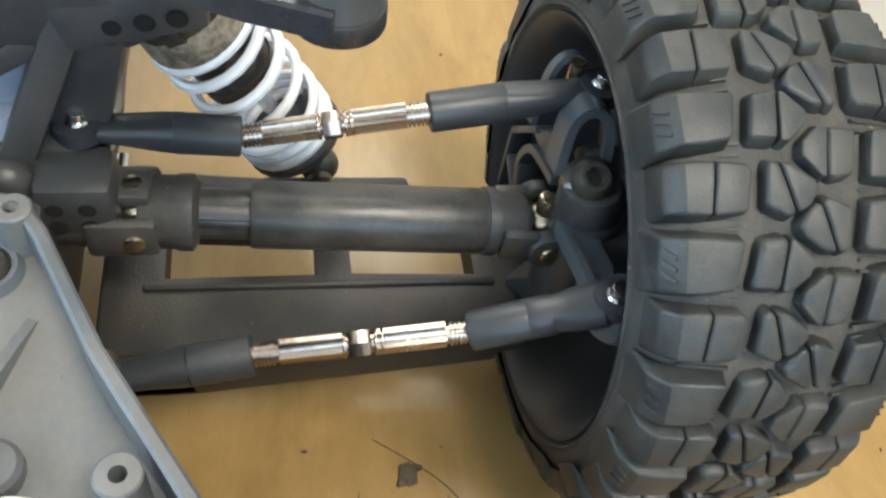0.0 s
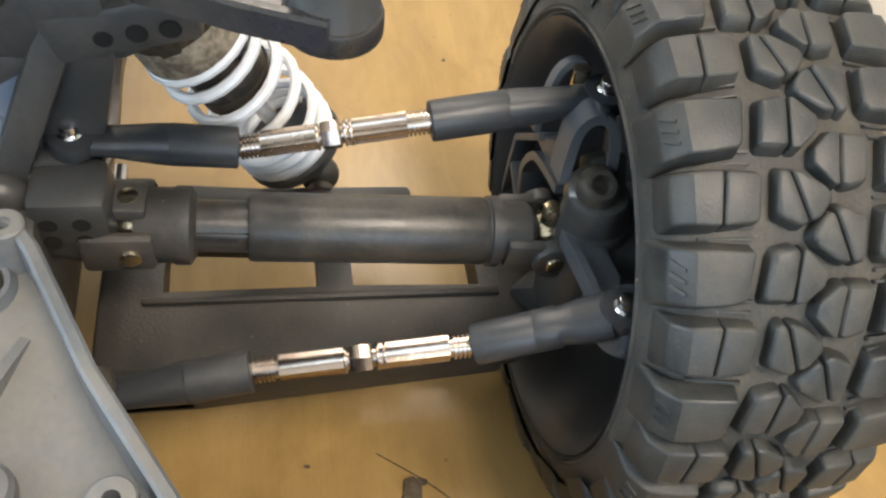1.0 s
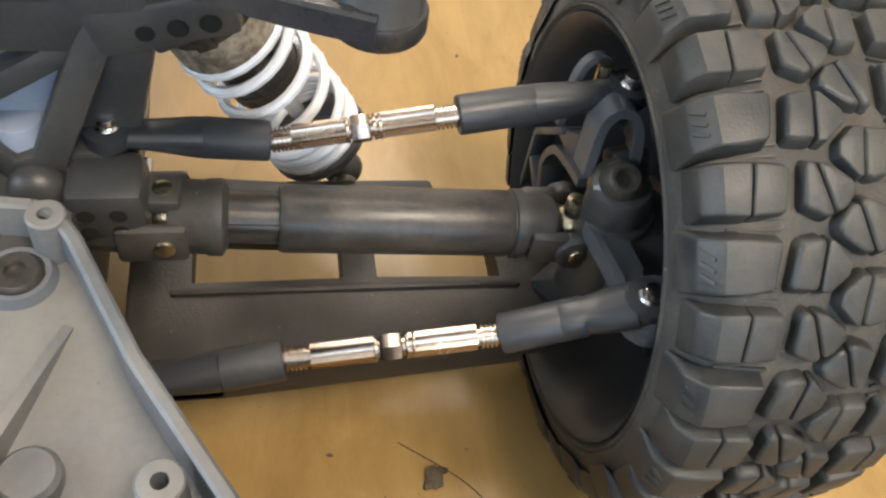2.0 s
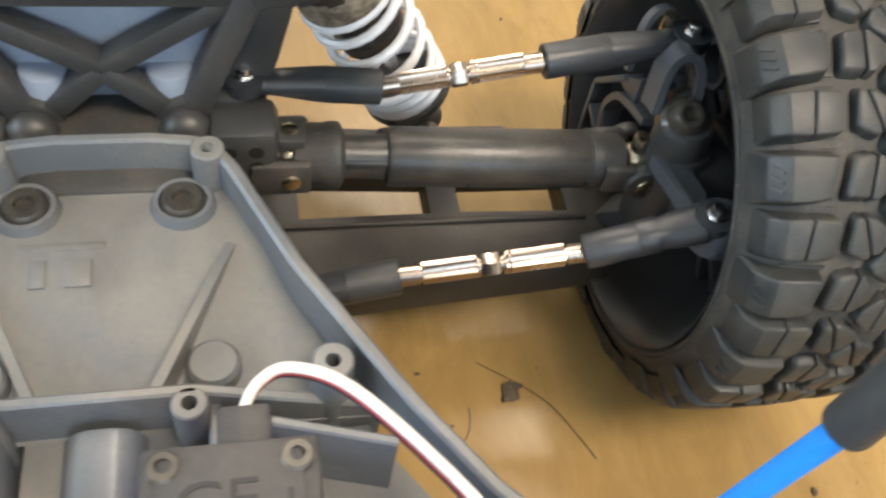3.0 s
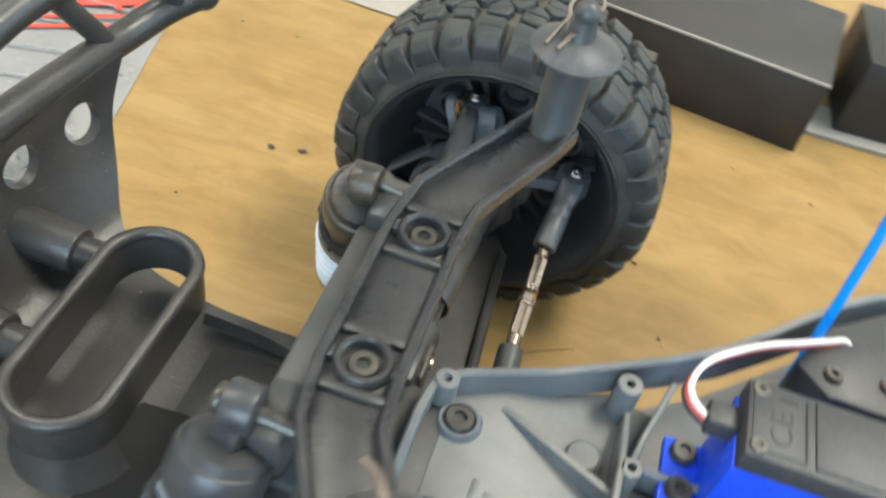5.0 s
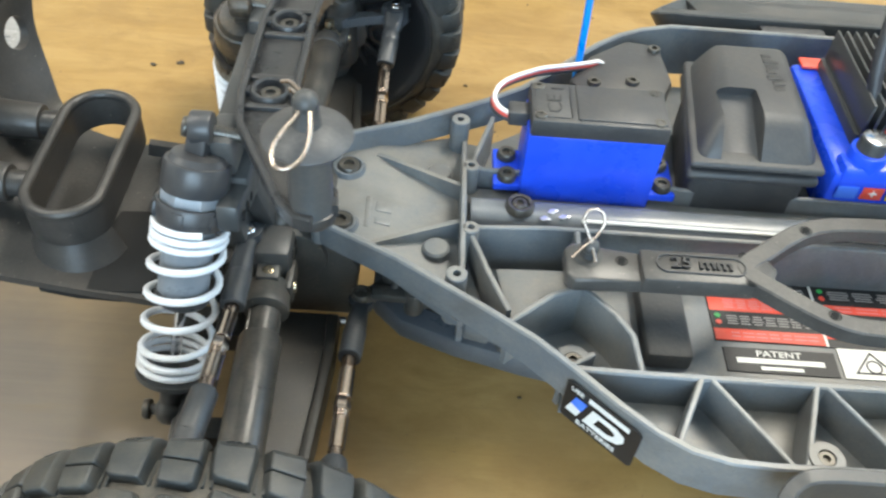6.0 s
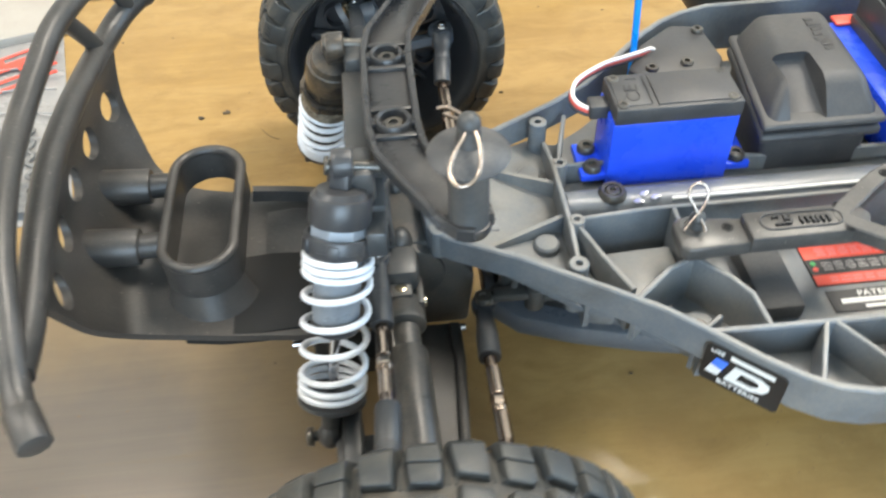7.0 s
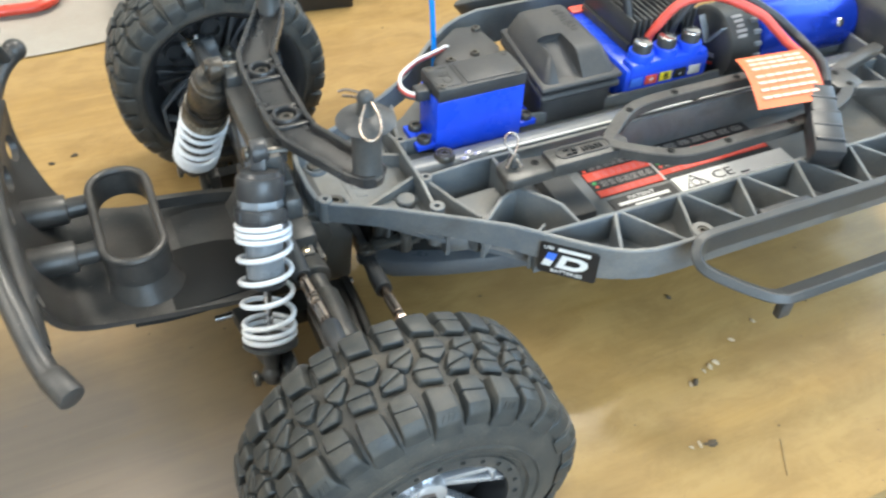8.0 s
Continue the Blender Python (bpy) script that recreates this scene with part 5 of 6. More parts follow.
def servo_lead():
    path = curve_points([(99, 22, 86), (96, 22.3, 86.3), (92.6, 24.4, 87.4), (91.6, 28.5, 88.6), (95.4, 36, 88.8), (107, 47, 86.4), (117, 55, 83), (126, 62, 80), (131, 65.5, 78.6), (133.6, 65.5, 76), (134.4, 63, 71)], 6)
    lead = None
    for i, (m, off) in enumerate(((M_WIRE_WHITE, 0.0), (M_WIRE_RED, -1.25), (M_WIRE_BLACK, -2.5))):
        ob = part("servo_lead" if lead is None else "wire", sweep([p + Vector((0.25 * off, 0.1 * off, off * 0.9)) for p in path], 0.75), m, lead or truck, "flat three-core servo lead, white, red and black" if lead is None else "")
        lead = lead or ob


def receiver_box():
    rb = part("receiver_box", prism([(157.5, 13), (196.5, 13), (197.5, 65), (164, 65)], 51, 77, bev=3.6, seg=3), M_LID, truck, "matt dark grey receiver box with stepped lid")
    lid = bmesh.new()
    lo = [(156, 11), (198, 11), (198.6, 67), (162.5, 67)]
    hi = [(164, 22), (192.6, 22), (194, 64), (169, 64)]
    v0 = [lid.verts.new((*p, 79)) for p in lo]
    v1 = [lid.verts.new((*p, 92)) for p in hi]
    lid.faces.new(v0)
    lid.faces.new(v1)
    for i in range(4):
        lid.faces.new((v0[i], v0[(i + 1) % 4], v1[(i + 1) % 4], v1[i]))
    clean(lid)
    bevelled(lid, 3.6, 3)
    top = part("lid", lid, M_LID, rb)
    cut(top, moved(box((0, 0, 0), (13, 30, 14), 1.5), pose(171.5, 22, 90, 18, 0, 0)))
    part("lid_rim", prism([(154.8, 10.6), (199.2, 10.6), (199.6, 67.4), (161.8, 67.4)], 78, 81, bev=1.4, seg=3), M_LID, rb)
    part("base_lip", prism([(155, 10.8), (199, 10.8), (199.4, 67.2), (162, 67.2)], 72.6, 76.6, bev=1.9, seg=3), M_LID, rb)
    each("emblem_mark", [box((186 + 0.6 * math.sin(i * 1.7), 38 + i * 3.1, 92.1), (3.2 + (i % 3), 2.1, 0.4), 0.2, (0, 0, 12 - 8 * (i % 2))) for i in range(7)], M_STICKER, rb)
    for c in ((151, 44, 66), (202, 34, 66), (202, 62, 66)):
        part("screw", join(cyl((c[0], c[1], 50), c, 4.4, 4.2, 20, 0.6), hex_screw(c, (0, 0, 1), 2.6, 1.2)), M_SCREW, rb)
    # low cover beside it, where the antenna comes out
    cv = part("antenna_cover", prism([(119, 54), (127, 46), (152, 46), (157, 58), (155, 80), (143, 82), (128, 70)], 50, 78, bev=1.6), M_LID, truck, "low dark grey cover with three screws")
    for x, y in ((128, 53), (142, 55), (152.5, 76)):
        part("screw", hex_screw((x, y, 78.2), (0, 0, 1), 2.4, 1.2), M_SCREW, cv)


def antenna():
    a = part("antenna", sweep(curve_points([(122.8, 59.5, 60), (123.0, 62.4, 82), (122.9, 66, 105), (122.6, 70.6, 128.5)], 6), 1.3), M_ANTENNA, truck, "bright blue antenna tube with a black cap")
    part("cap", lathe([(0, 0), (2.05, 0), (2.2, 0.5), (2.25, 19.2), (1.9, 19.9), (0, 20)], along((122.6, 70.6, 127.6), (121.0, 74.6, 147.6)), 24), M_BLACK, a, "black rubber cap")


def speed_controller():
    e = part("speed_controller", join(box((229, 45, 68), (50, 62, 20), 2.5), box((229, 18, 76), (46, 10, 10), 2.5)), M_BLUE, truck, "bright blue electronic speed controller with black heat sink")
    for x in (214.5, 228.7, 243):
        part("capacitor_seat", join(cyl((x, 19.5, 70), (x, 19.5, 84.5), 6.6, 6.2, 26, 0.6)), M_BLUE, e)
    part("tray", box((229, 45, 55), (56, 66, 9), 2), M_BLACK, e)
    part("heat_sink", box((233, 51, 80), (40, 44, 5), 0.6), M_BLACK, e)
    for i in range(12):
        part("fin", box((215.0 + 3.3 * i, 51, 88), (1.0, 44, 13), 0.3), M_BLACK, e)
    for x in (214.5, 228.7, 243):
        cp = part("capacitor", lathe([(0, 70), (4.8, 70), (4.8, 88), (4.4, 89), (0, 89)], Matrix.Translation((x, 19.5, 0)), 24), M_BLACK, e)
        part("capacitor_top", cyl((x, 19.5, 88.8), (x, 19.5, 89.5), 4.2, 4.0, 22, 0.2), M_CHROME, e, "bare metal top")
    for i, (m, t) in enumerate(((M_BLUEPRINT, ""), (M_RED, "+"), (M_YELLOWPRINT, "B"), (M_STICKER, "-"), (M_WHITE, ""))):
        part("marking", box((210 + 8.6 * i, 12.8, 71), (7, 0.5, 5), 0.1), m, e)
        if t:
            lettering("lettering", t, 5.5, Matrix.Translation((210 + 8.6 * i, 12.4, 71)) @ pose(0, 0, 0, 90, 0, 0), M_STICKER if t == "B" else M_WHITE, e, 0.3)
    part("emblem", box((212, 74, 79), (10, 6, 1.2), 0.3), M_RED, e)


def motor():
    m = part("motor", rod_profile((282, 28, 74), (350, 28, 74), [(0, 0), (0, 16), (0.03, 18), (0.94, 18), (0.97, 17), (1, 15), (1, 0)], 48), M_ANODISED, truck, "blue anodised electric motor behind a black fan shroud")
    sh = part("fan_shroud", join(rod_profile((262, 28, 74), (281, 28, 74), [(0, 0), (0, 17), (0.08, 19), (1, 19), (1, 0)], 40)), M_BLACK, m)
    for i in range(20):
        a = 2 * math.pi * i / 20
        part("tooth", box((279, 28 + 19.3 * math.cos(a), 74 + 19.3 * math.sin(a)), (4, 2, 2), 0.3), M_SHOCK, m)
    each("emblem_stroke", [beam((261.6, 34, 87), (261.6, 25, 76), 0.8, 6.4, 0.2, (1, 0, 0)), beam((261.6, 25.4, 76.5), (261.6, 17, 88), 0.8, 5.0, 0.2, (1, 0, 0))], M_SHOCK, m)
    part("emblem_bar", box((261.6, 27, 68.8), (0.6, 15, 2.2), 0.1, (-14, 0, 0)), M_GREYPRINT, m)
    part("emblem_bar", box((261.6, 24, 65.2), (0.6, 9, 1.6), 0.1, (-14, 0, 0)), M_RED, m)
    each("side_print", [moved(box((0, 0, 19.05), (6.4 - (i % 3), 1.5, 0.3), 0), Matrix.Translation((270, 28, 74)) @ pose(0, 0, 0, 24 + 8 * i, 0, 0)) for i in range(5)], M_GREYPRINT, m)
    for a in (0.35, 1.2):
        q = Vector((334, 28 - 17.6 * math.cos(a), 74 + 17.6 * math.sin(a)))
        part("can_screw", cyl(q, q + Vector((0, -1.6 * math.cos(a), 1.6 * math.sin(a))), 2.6, 2.3, 18, 0.3), M_CHROME, m, "bright screw head")
    part("motor_mount", box((282, 28, 56), (14, 44, 12), 2), M_BLACK, m)
    for a in (0.6, 2.4):
        part("screw", hex_screw((350.2, 28 + 11 * math.cos(a), 74 + 11 * math.sin(a)), (1, 0, 0), 2.6, 1.4), M_CHROME, m)


def gear_cover():
    g = part("gear_cover", prism([(349, 50), (349, 88), (356, 97), (378, 99), (386, 92), (388, 50)], -14, 66, "y", 3.0, 3), M_BLACK_DUSTY, truck, "dusty black gear cover behind the tub")
    for y in (-4, 26, 56):
        part("cover_rib", box((368, y, 99.4), (20, 2.2, 2.4), 0.5), M_BLACK_DUSTY, g)


def power_leads():
    spec = (("power_lead", M_WIRE_RED, "thick red power lead", [(224, 30, 80), (226, 28, 88), (236, 26, 101), (248, 23, 104.5), (260, 20, 103), (274.7, 10, 97), (281, 4, 91), (285, -4, 86), (284, -20, 85), (274, -38, 85)]),
            ("power_lead", M_WIRE_BLACK, "thick black power lead", [(238, 30, 80), (241, 29, 92), (252, 27, 104), (268, 22, 103), (285, 12, 94), (292, 4, 88), (294, -6, 85), (290, -22, 85), (279, -38, 85)]),
            ("motor_lead", M_WIRE_BLACK, "thick black motor lead", [(219, 34, 82), (216, 44, 108), (226, 62, 128), (252, 66, 122), (276, 52, 100), (286, 44, 92)]),
            ("motor_lead", M_WIRE_BLACK, "thick black motor lead", [(236, 44, 98), (240, 60, 118), (262, 62, 114), (280, 50, 96), (288, 42, 90)]))
    for name, mat, lab, pts in spec:
        ob = part(name, sweep(curve_points(pts, 7), 2.3), mat, truck, lab)
    part("motor_lead", sweep(curve_points([(222, 40, 106), (219, 52, 118), (224, 60, 126)], 6), 3.1), material("pale_blue_sleeve", (0.12, 0.4, 0.75), None, 0.35, bump=0.02), truck, "pale blue heat-shrink sleeve")
    plug = part("battery_plug", join(beam((271, -41, 85), (260, -58, 81.5), 11.6, 9, 1.2), beam((262, -55, 81.5), (251, -74, 75), 14, 11, 1.5)), M_RIM, truck, "black battery plug hanging over the clamp")
    for i in range(4):
        c = Vector((266, -49, 87.6)).lerp(Vector((253.5, -70, 82.5)), i / 3)
        part("grip_rib", beam(c + Vector((-5.2, 3.1, 0)), c + Vector((5.2, -3.1, 0)), 1.4, 1.4, 0.4), M_RIM, plug)
    # folded warning tag on the lead
    bm = bmesh.new()
    n = 10
    grid = []
    for i in range(n + 1):
        for j in range(2):
            f = i / n
            x = 248 + 37 * j - 17 * f
            y = -8.5 - 4 * j - 38 * f + 1 * f * j
            grid.append(bm.verts.new((x, y, 88 + 3.0 * math.sin(f * 3.1) - 1.2 * j * f)))
    for i in range(n):
        bm.faces.new((grid[2 * i], grid[2 * i + 1], grid[2 * i + 3], grid[2 * i + 2]))
    clean(bm)
    bmesh.ops.solidify(bm, geom=bm.faces[:], thickness=0.3)
    tag = part("warning_tag", bm, M_ORANGE, truck, "orange paper warning tag with white writing")
    rows = []
    for i in range(7):
        f = 0.12 + 0.115 * i + (0.05 if i > 2 else 0)
        z = 88 + 3.0 * math.sin(f * 3.1)
        a = Vector((251.5 - 17 * f, -9.1 - 38 * f, z + 0.25))
        b = Vector((282 - 17 * f, -12.4 - 37 * f, z + 0.25 - 1.0 * f))
        for k in range(6):
            p, q = a.lerp(b, k / 6 + 0.01), a.lerp(b, k / 6 + 0.15)
            rows.append(beam(p, q, 1.8, 0.35, 0))
    each("print_bar", rows, M_TAGPRINT, tag)


def hold_down():
    """The forked battery clamp with its raised size mark."""
    loop = [(164.5, -31.8, 0), (172, -24.5, 0), (186, -14.4, 0), (200, -10.8, 0), (228, -10.4, 0), (262, -11.4, 0), (284, -15.4, 0), (296, -22, 0), (299, -30.5, 0), (294, -38.5, 0), (281, -45.4, 0), (258, -49.6, 0), (228, -50.4, 0), (199, -51.0, 0), (186, -48.4, 0), (172, -39, 0)]
    zz = lambda p: (p[0], p[1], 76)
    sec = [(-2.9, -1.8), (2.9, -1.8), (2.9, 2.7), (2.4, 3.2), (-2.4, 3.2), (-2.9, 2.7)]
    bits = [sweep([zz(p) for p in curve_points(loop, 5, True)], sec, True), prism([(134, -38.6), (166, -38.4), (172, -36), (174, -31.8), (172, -28), (166, -26.4), (134, -26.8)], 72.4, 79.0, bev=1.0),
            prism([(112.6, -36.4), (115, -38.8), (135, -37.8), (135, -26.8), (115, -24), (112.6, -26.4)], 71.4, 76.8, bev=1.0), prism([(290, -25), (299, -20.5), (306, -23), (306, -37), (299, -40), (290, -36)], 74, 79.4, bev=0.8), beam((300, -23, 76.8), (340, -12, 76.8), 6.4, 5.0, 1.0), beam((300, -37, 76.8), (340, -50, 76.8), 6.4, 5.0, 1.0)]
    h = part("battery_clamp", join(*bits), M_CLAMP, truck, "worn black plastic forked battery clamp")
    part("mark_frame", join(wall_strip([(151.3 + (9.6 if math.cos(a) > 0 else -9.6) + 3.3 * math.cos(a), -32.2 + 3.3 * math.sin(a)) for a in [2 * math.pi * (i + 0.5) / 20 for i in range(20)]], 0.5, 79.6, 78.8, True)), M_LID, h)
    lettering("lettering", "25 mm", 5.6, Matrix.Translation((151.3, -32.2, 79.5)) @ pose(0, 0, 0, 0, 0, 0), M_STICKER, h, 0.9, 1.15, 0.1)
    part("pivot_hole", lathe([(3.4, 77.1), (3.4, 75.3), (4.4, 76.9), (4.6, 77.1)], Matrix.Translation((119, -29, 0)), 24, True), M_BLACK, h)
    for x, y, z in ((129, -30.5, 76.8), (165, -27.6, 78.9), (165, -37.0, 78.9), (186, -15.2, 79.2), (186, -47.6, 79.2), (214, -10.6, 79.2), (214, -50.8, 79.2), (250, -10.7, 79.2), (250, -50.0, 79.2), (298, -25.5, 79.4), (298, -35.5, 79.4)):
        part("stud", join(cyl((x, y, z - 0.4), (x, y, z + 0.2), 1.3, 1.25, 14, 0.1), lathe([(1.5, -0.1), (1.5, 0.12), (1.85, 0.12), (1.85, -0.1)], Matrix.Translation((x, y, z)), 16, True)), M_MATT, h)
    p = part("clamp_post", join(cyl((119.5, -28.8, 60), (119.5, -28.8, 80), 2.4, 2.2, 16, 0.3), ball((119.5, -28.8, 80.4), 2.6, 18)), M_BLACK, truck, "black clamp post with a wire clip through it")
    clip = [(114, -33, 79.6), (117, -30.5, 81.5), (120, -28.5, 83.2), (121.6, -26.9, 84.8), (122.6, -25.3, 87.2), (121.6, -23.8, 89.2), (119.5, -23.3, 89.8), (117.4, -23.8, 89), (116.6, -25.3, 87), (117.8, -27.2, 84.8), (119.4, -30, 82), (120.6, -34, 79.4)]
    part("wire_clip", sweep(curve_points(clip, 5), 0.48), M_STEEL, p)


def stickers():
    def flat(name, x0, x1, y0, y1, mat, z=50.35, label=""):
        return part(name, box(((x0 + x1) / 2, (y0 + y1) / 2, z), (x1 - x0, y1 - y0, 0.3), 0), mat, CH, label)
    flat("sticker", 165, 199.5, -47.6, -38.6, M_STICKER, label="black label with white writing")
    lettering("lettering", "PATENT", 3.1, Matrix.Translation((182, -40.7, 50.6)), M_WHITE, CH, 0.1, 1.25, 0.04)
    each("print_bar", [box((182, -43.4, 50.6), (27, 1.9, 0.15), 0), box((182, -46, 50.6), (13, 1.2, 0.15), 0)], M_WHITE, CH)
    flat("sticker", 201, 266, -47.6, -36.5, M_WHITE, label="white approval label")
    lettering("lettering", "CE", 8, Matrix.Translation((227, -42.2, 50.6)), M_STICKER, CH, 0.1, 1.25)
    part("mark", wall_strip([(205, -45.5), (217, -45.5), (211, -37.8)], 0.6, 50.8, 50.4, True), M_STICKER, CH)
    part("mark", join(box((238, -45, 50.6), (5, 1.0, 0.15), 0), lathe([(2.0, 50.5), (2.5, 50.5), (2.5, 50.7), (2.0, 50.7)], Matrix.Translation((211, -43, 0)), 20, True)), M_STICKER, CH)
    flat("sticker", 163.3, 262, -36.2, -11, M_STICKER, 50.2, "battery warning label in red, black and white")
    flat("label_line", 198.2, 198.9, -36.2, -11, M_WHITE, 50.55)
    rows = ((163.6, 198, ((-15.7, 2.9, M_STICKER), (-21.5, 2.9, M_RED), (-28.0, 3.5, M_STICKER), (-33.8, 2.2, M_RED))),
            (199, 261, ((-15.3, 4.1, M_STICKER), (-21.0, 1.6, M_RED), (-26.2, 3.5, M_STICKER), (-31.4, 1.6, M_RED))))
    for x0, x1, bands in rows:
        for y, half, m in bands:
            flat("label_band", x0, x1, y - half, y + half, m, 50.5)
            lines = (-0.7, 0.7) if half < 2.5 else (-1.5, -0.5, 0.5, 1.5)
            words = [box((x0 + 4.5 + (x1 - x0 - 6) * (k + 0.5) / 7, y + d, 50.72), ((x1 - x0 - 6) / 7 * (0.66 + 0.08 * ((k * 3 + int(7 * d)) % 4)), 0.42, 0.1), 0) for d in lines for k in range(7)]
            tagged(part("print_bar", join(*words), M_GREYPRINT if m is M_STICKER else M_PINK, CH), kind="stuff")
    for x, y, m in ((165.6, -26.6, M_GREENPRINT), (165.6, -29.2, M_RED), (165.6, -17.4, M_RED), (201.6, -13.8, M_GREENPRINT), (201.6, -16.8, M_RED), (201.6, -24.9, M_GREENPRINT), (201.6, -27.6, M_RED)):
        part("dot", cyl((x, y, 50.6), (x, y, 50.9), 0.95, 0.95, 12), m, CH)
    # black sticker on the slanting side wall
    a, b = Vector((113.6, -66.6, 0)), Vector((131.0, -82.4, 0))
    u = (b - a).normalized()
    n = Vector((u.y, -u.x, 0))
    n = n if n.y < 0 else -n
    up = Vector((0, 0, 1))
    base = Matrix((u, up, n)).transposed().to_4x4()
    m = Matrix.Translation((a + b) / 2 + n * 1.0 + Vector((0, 0, 61.2))) @ base
    def on_wall(bm):
        return moved(bm, m)
    part("sticker", on_wall(prism([(-11, -8), (-12, -7), (-12, 7), (-11, 8), (11, 8), (12, 7), (12, -7), (11, -8)], 0, 0.35)), M_STICKER, CH, "black sticker with white and blue emblem")
    slant = lambda pts: [(x + 0.3 * y, y) for x, y in pts]
    ring = [(-3.6, -3.9), (4.4, -3.9), (7.4, -2.4), (8.2, -0.2), (7.2, 2.2), (4.2, 3.4), (-3.6, 3.4)]
    hole = [(-0.8, -1.7), (3.6, -1.7), (5.0, -0.8), (5.2, 0.2), (4.4, 1.0), (3.0, 1.4), (-0.8, 1.4)]
    letter = bmesh.new()
    rims = [[letter.verts.new((x, y, 0.6)) for x, y in slant(o)] for o in (ring, hole)]
    for k in range(len(ring)):
        m2 = (k + 1) % len(ring)
        letter.faces.new((rims[0][k], rims[0][m2], rims[1][m2], rims[1][k]))
    part("emblem", on_wall(join(prism(slant([(-9.4, -3.9), (-5.6, -3.9), (-5.6, 0.9), (-9.4, 0.9)]), 0.35, 0.6), clean(letter))), M_WHITE, CH)
    part("emblem", on_wall(prism(slant([(-9.4, 0.2), (-5.6, -0.6), (-5.6, 3.4), (-9.4, 3.4)]), 0.45, 0.75)), M_BLUEPRINT, CH)
    lettering("lettering", "BATTERIES", 2.5, m @ Matrix.Translation((0, -6.0, 0.5)), M_WHITE, CH, 0.1, 1.1, 0.03)
    lettering("lettering", "USE", 2.3, m @ Matrix.Translation((-8.4, 5.9, 0.5)), M_WHITE, CH, 0.1, 1.1, 0.03)
    part("print_bar", on_wall(box((2, 5.9, 0.45), (13, 1.7, 0.2), 0)), M_WHITE, CH)


def nerf_bar(s):
    o = 0 if s < 0 else 4
    path = [(340, 97.5, 75), (240, 97.5, 75), (186, 97, 75), (172, 97, 75), (165.5, 98, 74.5), (162.5, 101.5, 72), (164, 106.5, 69.5), (171, 114.5, 67.5), (179, 122.5, 66.2), (184, 126, 66), (192, 127, 66), (240, 127, 66), (340, 127, 66)]
    path = [(x, s * (y if s < 0 else 103.5 + (y - 97) * 1.03), z - (2 if s > 0 else 0)) for x, y, z in path]
    h = 4.6 if s < 0 else 6.0
    sec = [(-2.0, -h), (2.0, -h), (2.2, 0), (2.0, h - 0.5), (1.5, h), (-1.5, h), (-2.0, h - 0.5), (-2.2, 0)]
    nb = part("nerf_bar", sweep(curve_points(path, 5), sec), M_BLACK, truck, "black plastic side guard bar")
    for x in (211, 300):
        part("clip", box((x, s * (94 + o), 74), (26, 6, 7), 1.2), M_LID, nb)
    part("foot", box((189, s * (126.5 if s < 0 else 134), 58), (6, 4, 8), 1), M_BLACK, nb)
    if s > 0:
        # foot plate with scooped ends between the bars
        plate = [(189, 104.5), (183, 108), (180.5, 114), (179.5, 121), (177, 128), (174, 133), (284, 133), (270, 128.5), (259, 121), (252.5, 114), (246, 108), (238, 104.5)]
        part("step_plate", prism(plate, 65, 69, bev=0.5), M_BLACK, nb, "plain black step plate")


servo()
servo_lead()
receiver_box()
antenna()
speed_controller()
motor()
gear_cover()
power_leads()
hold_down()
stickers()
nerf_bar(-1)
nerf_bar(1)


# ---- steering linkage under the nose ----
def steering():
    st = part("bellcrank", join(cyl((64, -20, 44), (64, -20, 61), 4.6, 4.2, 20, 0.8), beam((64, -20, 50), (54, -27, 47), 5, 3.4, 1), cyl((64, 20, 44), (64, 20, 61), 4.6, 4.2, 20, 0.8), beam((64, 20, 50), (54, 27, 47), 5, 3.4, 1), beam((66, -20, 52), (66, 20, 52), 5, 4, 1)), M_BLACK_DUSTY, truck, "black steering bellcrank linkage")
    for s in (-1, 1):
        part("lever", join(beam((57, s * 26, 50), (69, s * 29, 53), 5, 3, 0.8), cyl((70, s * 29.5, 47), (70, s * 29.5, 56), 3.2, 2.9, 18, 0.5), beam((63, s * 27, 47.5), (66, s * 23, 56), 2.4, 5, 0.6)), M_BLACK_DUSTY, st)
        part("lever", join(beam((70, s * 29.5, 50), (84, s * 23, 48), 4.4, 3, 0.8), beam((76, s * 27, 46), (79, s * 26, 54), 2.0, 4, 0.5)), M_BLACK_DUSTY, st)
        part("screw", hex_screw((70, s * 29.5, 56), (0, 0, 1), 2.2, 1.2), M_SCREW, st)
        part("screw", hex_screw((53.5, s * 27, 49.5), (0, 0, 1), 3.2, 1.6), M_SCREW, st)


steering()


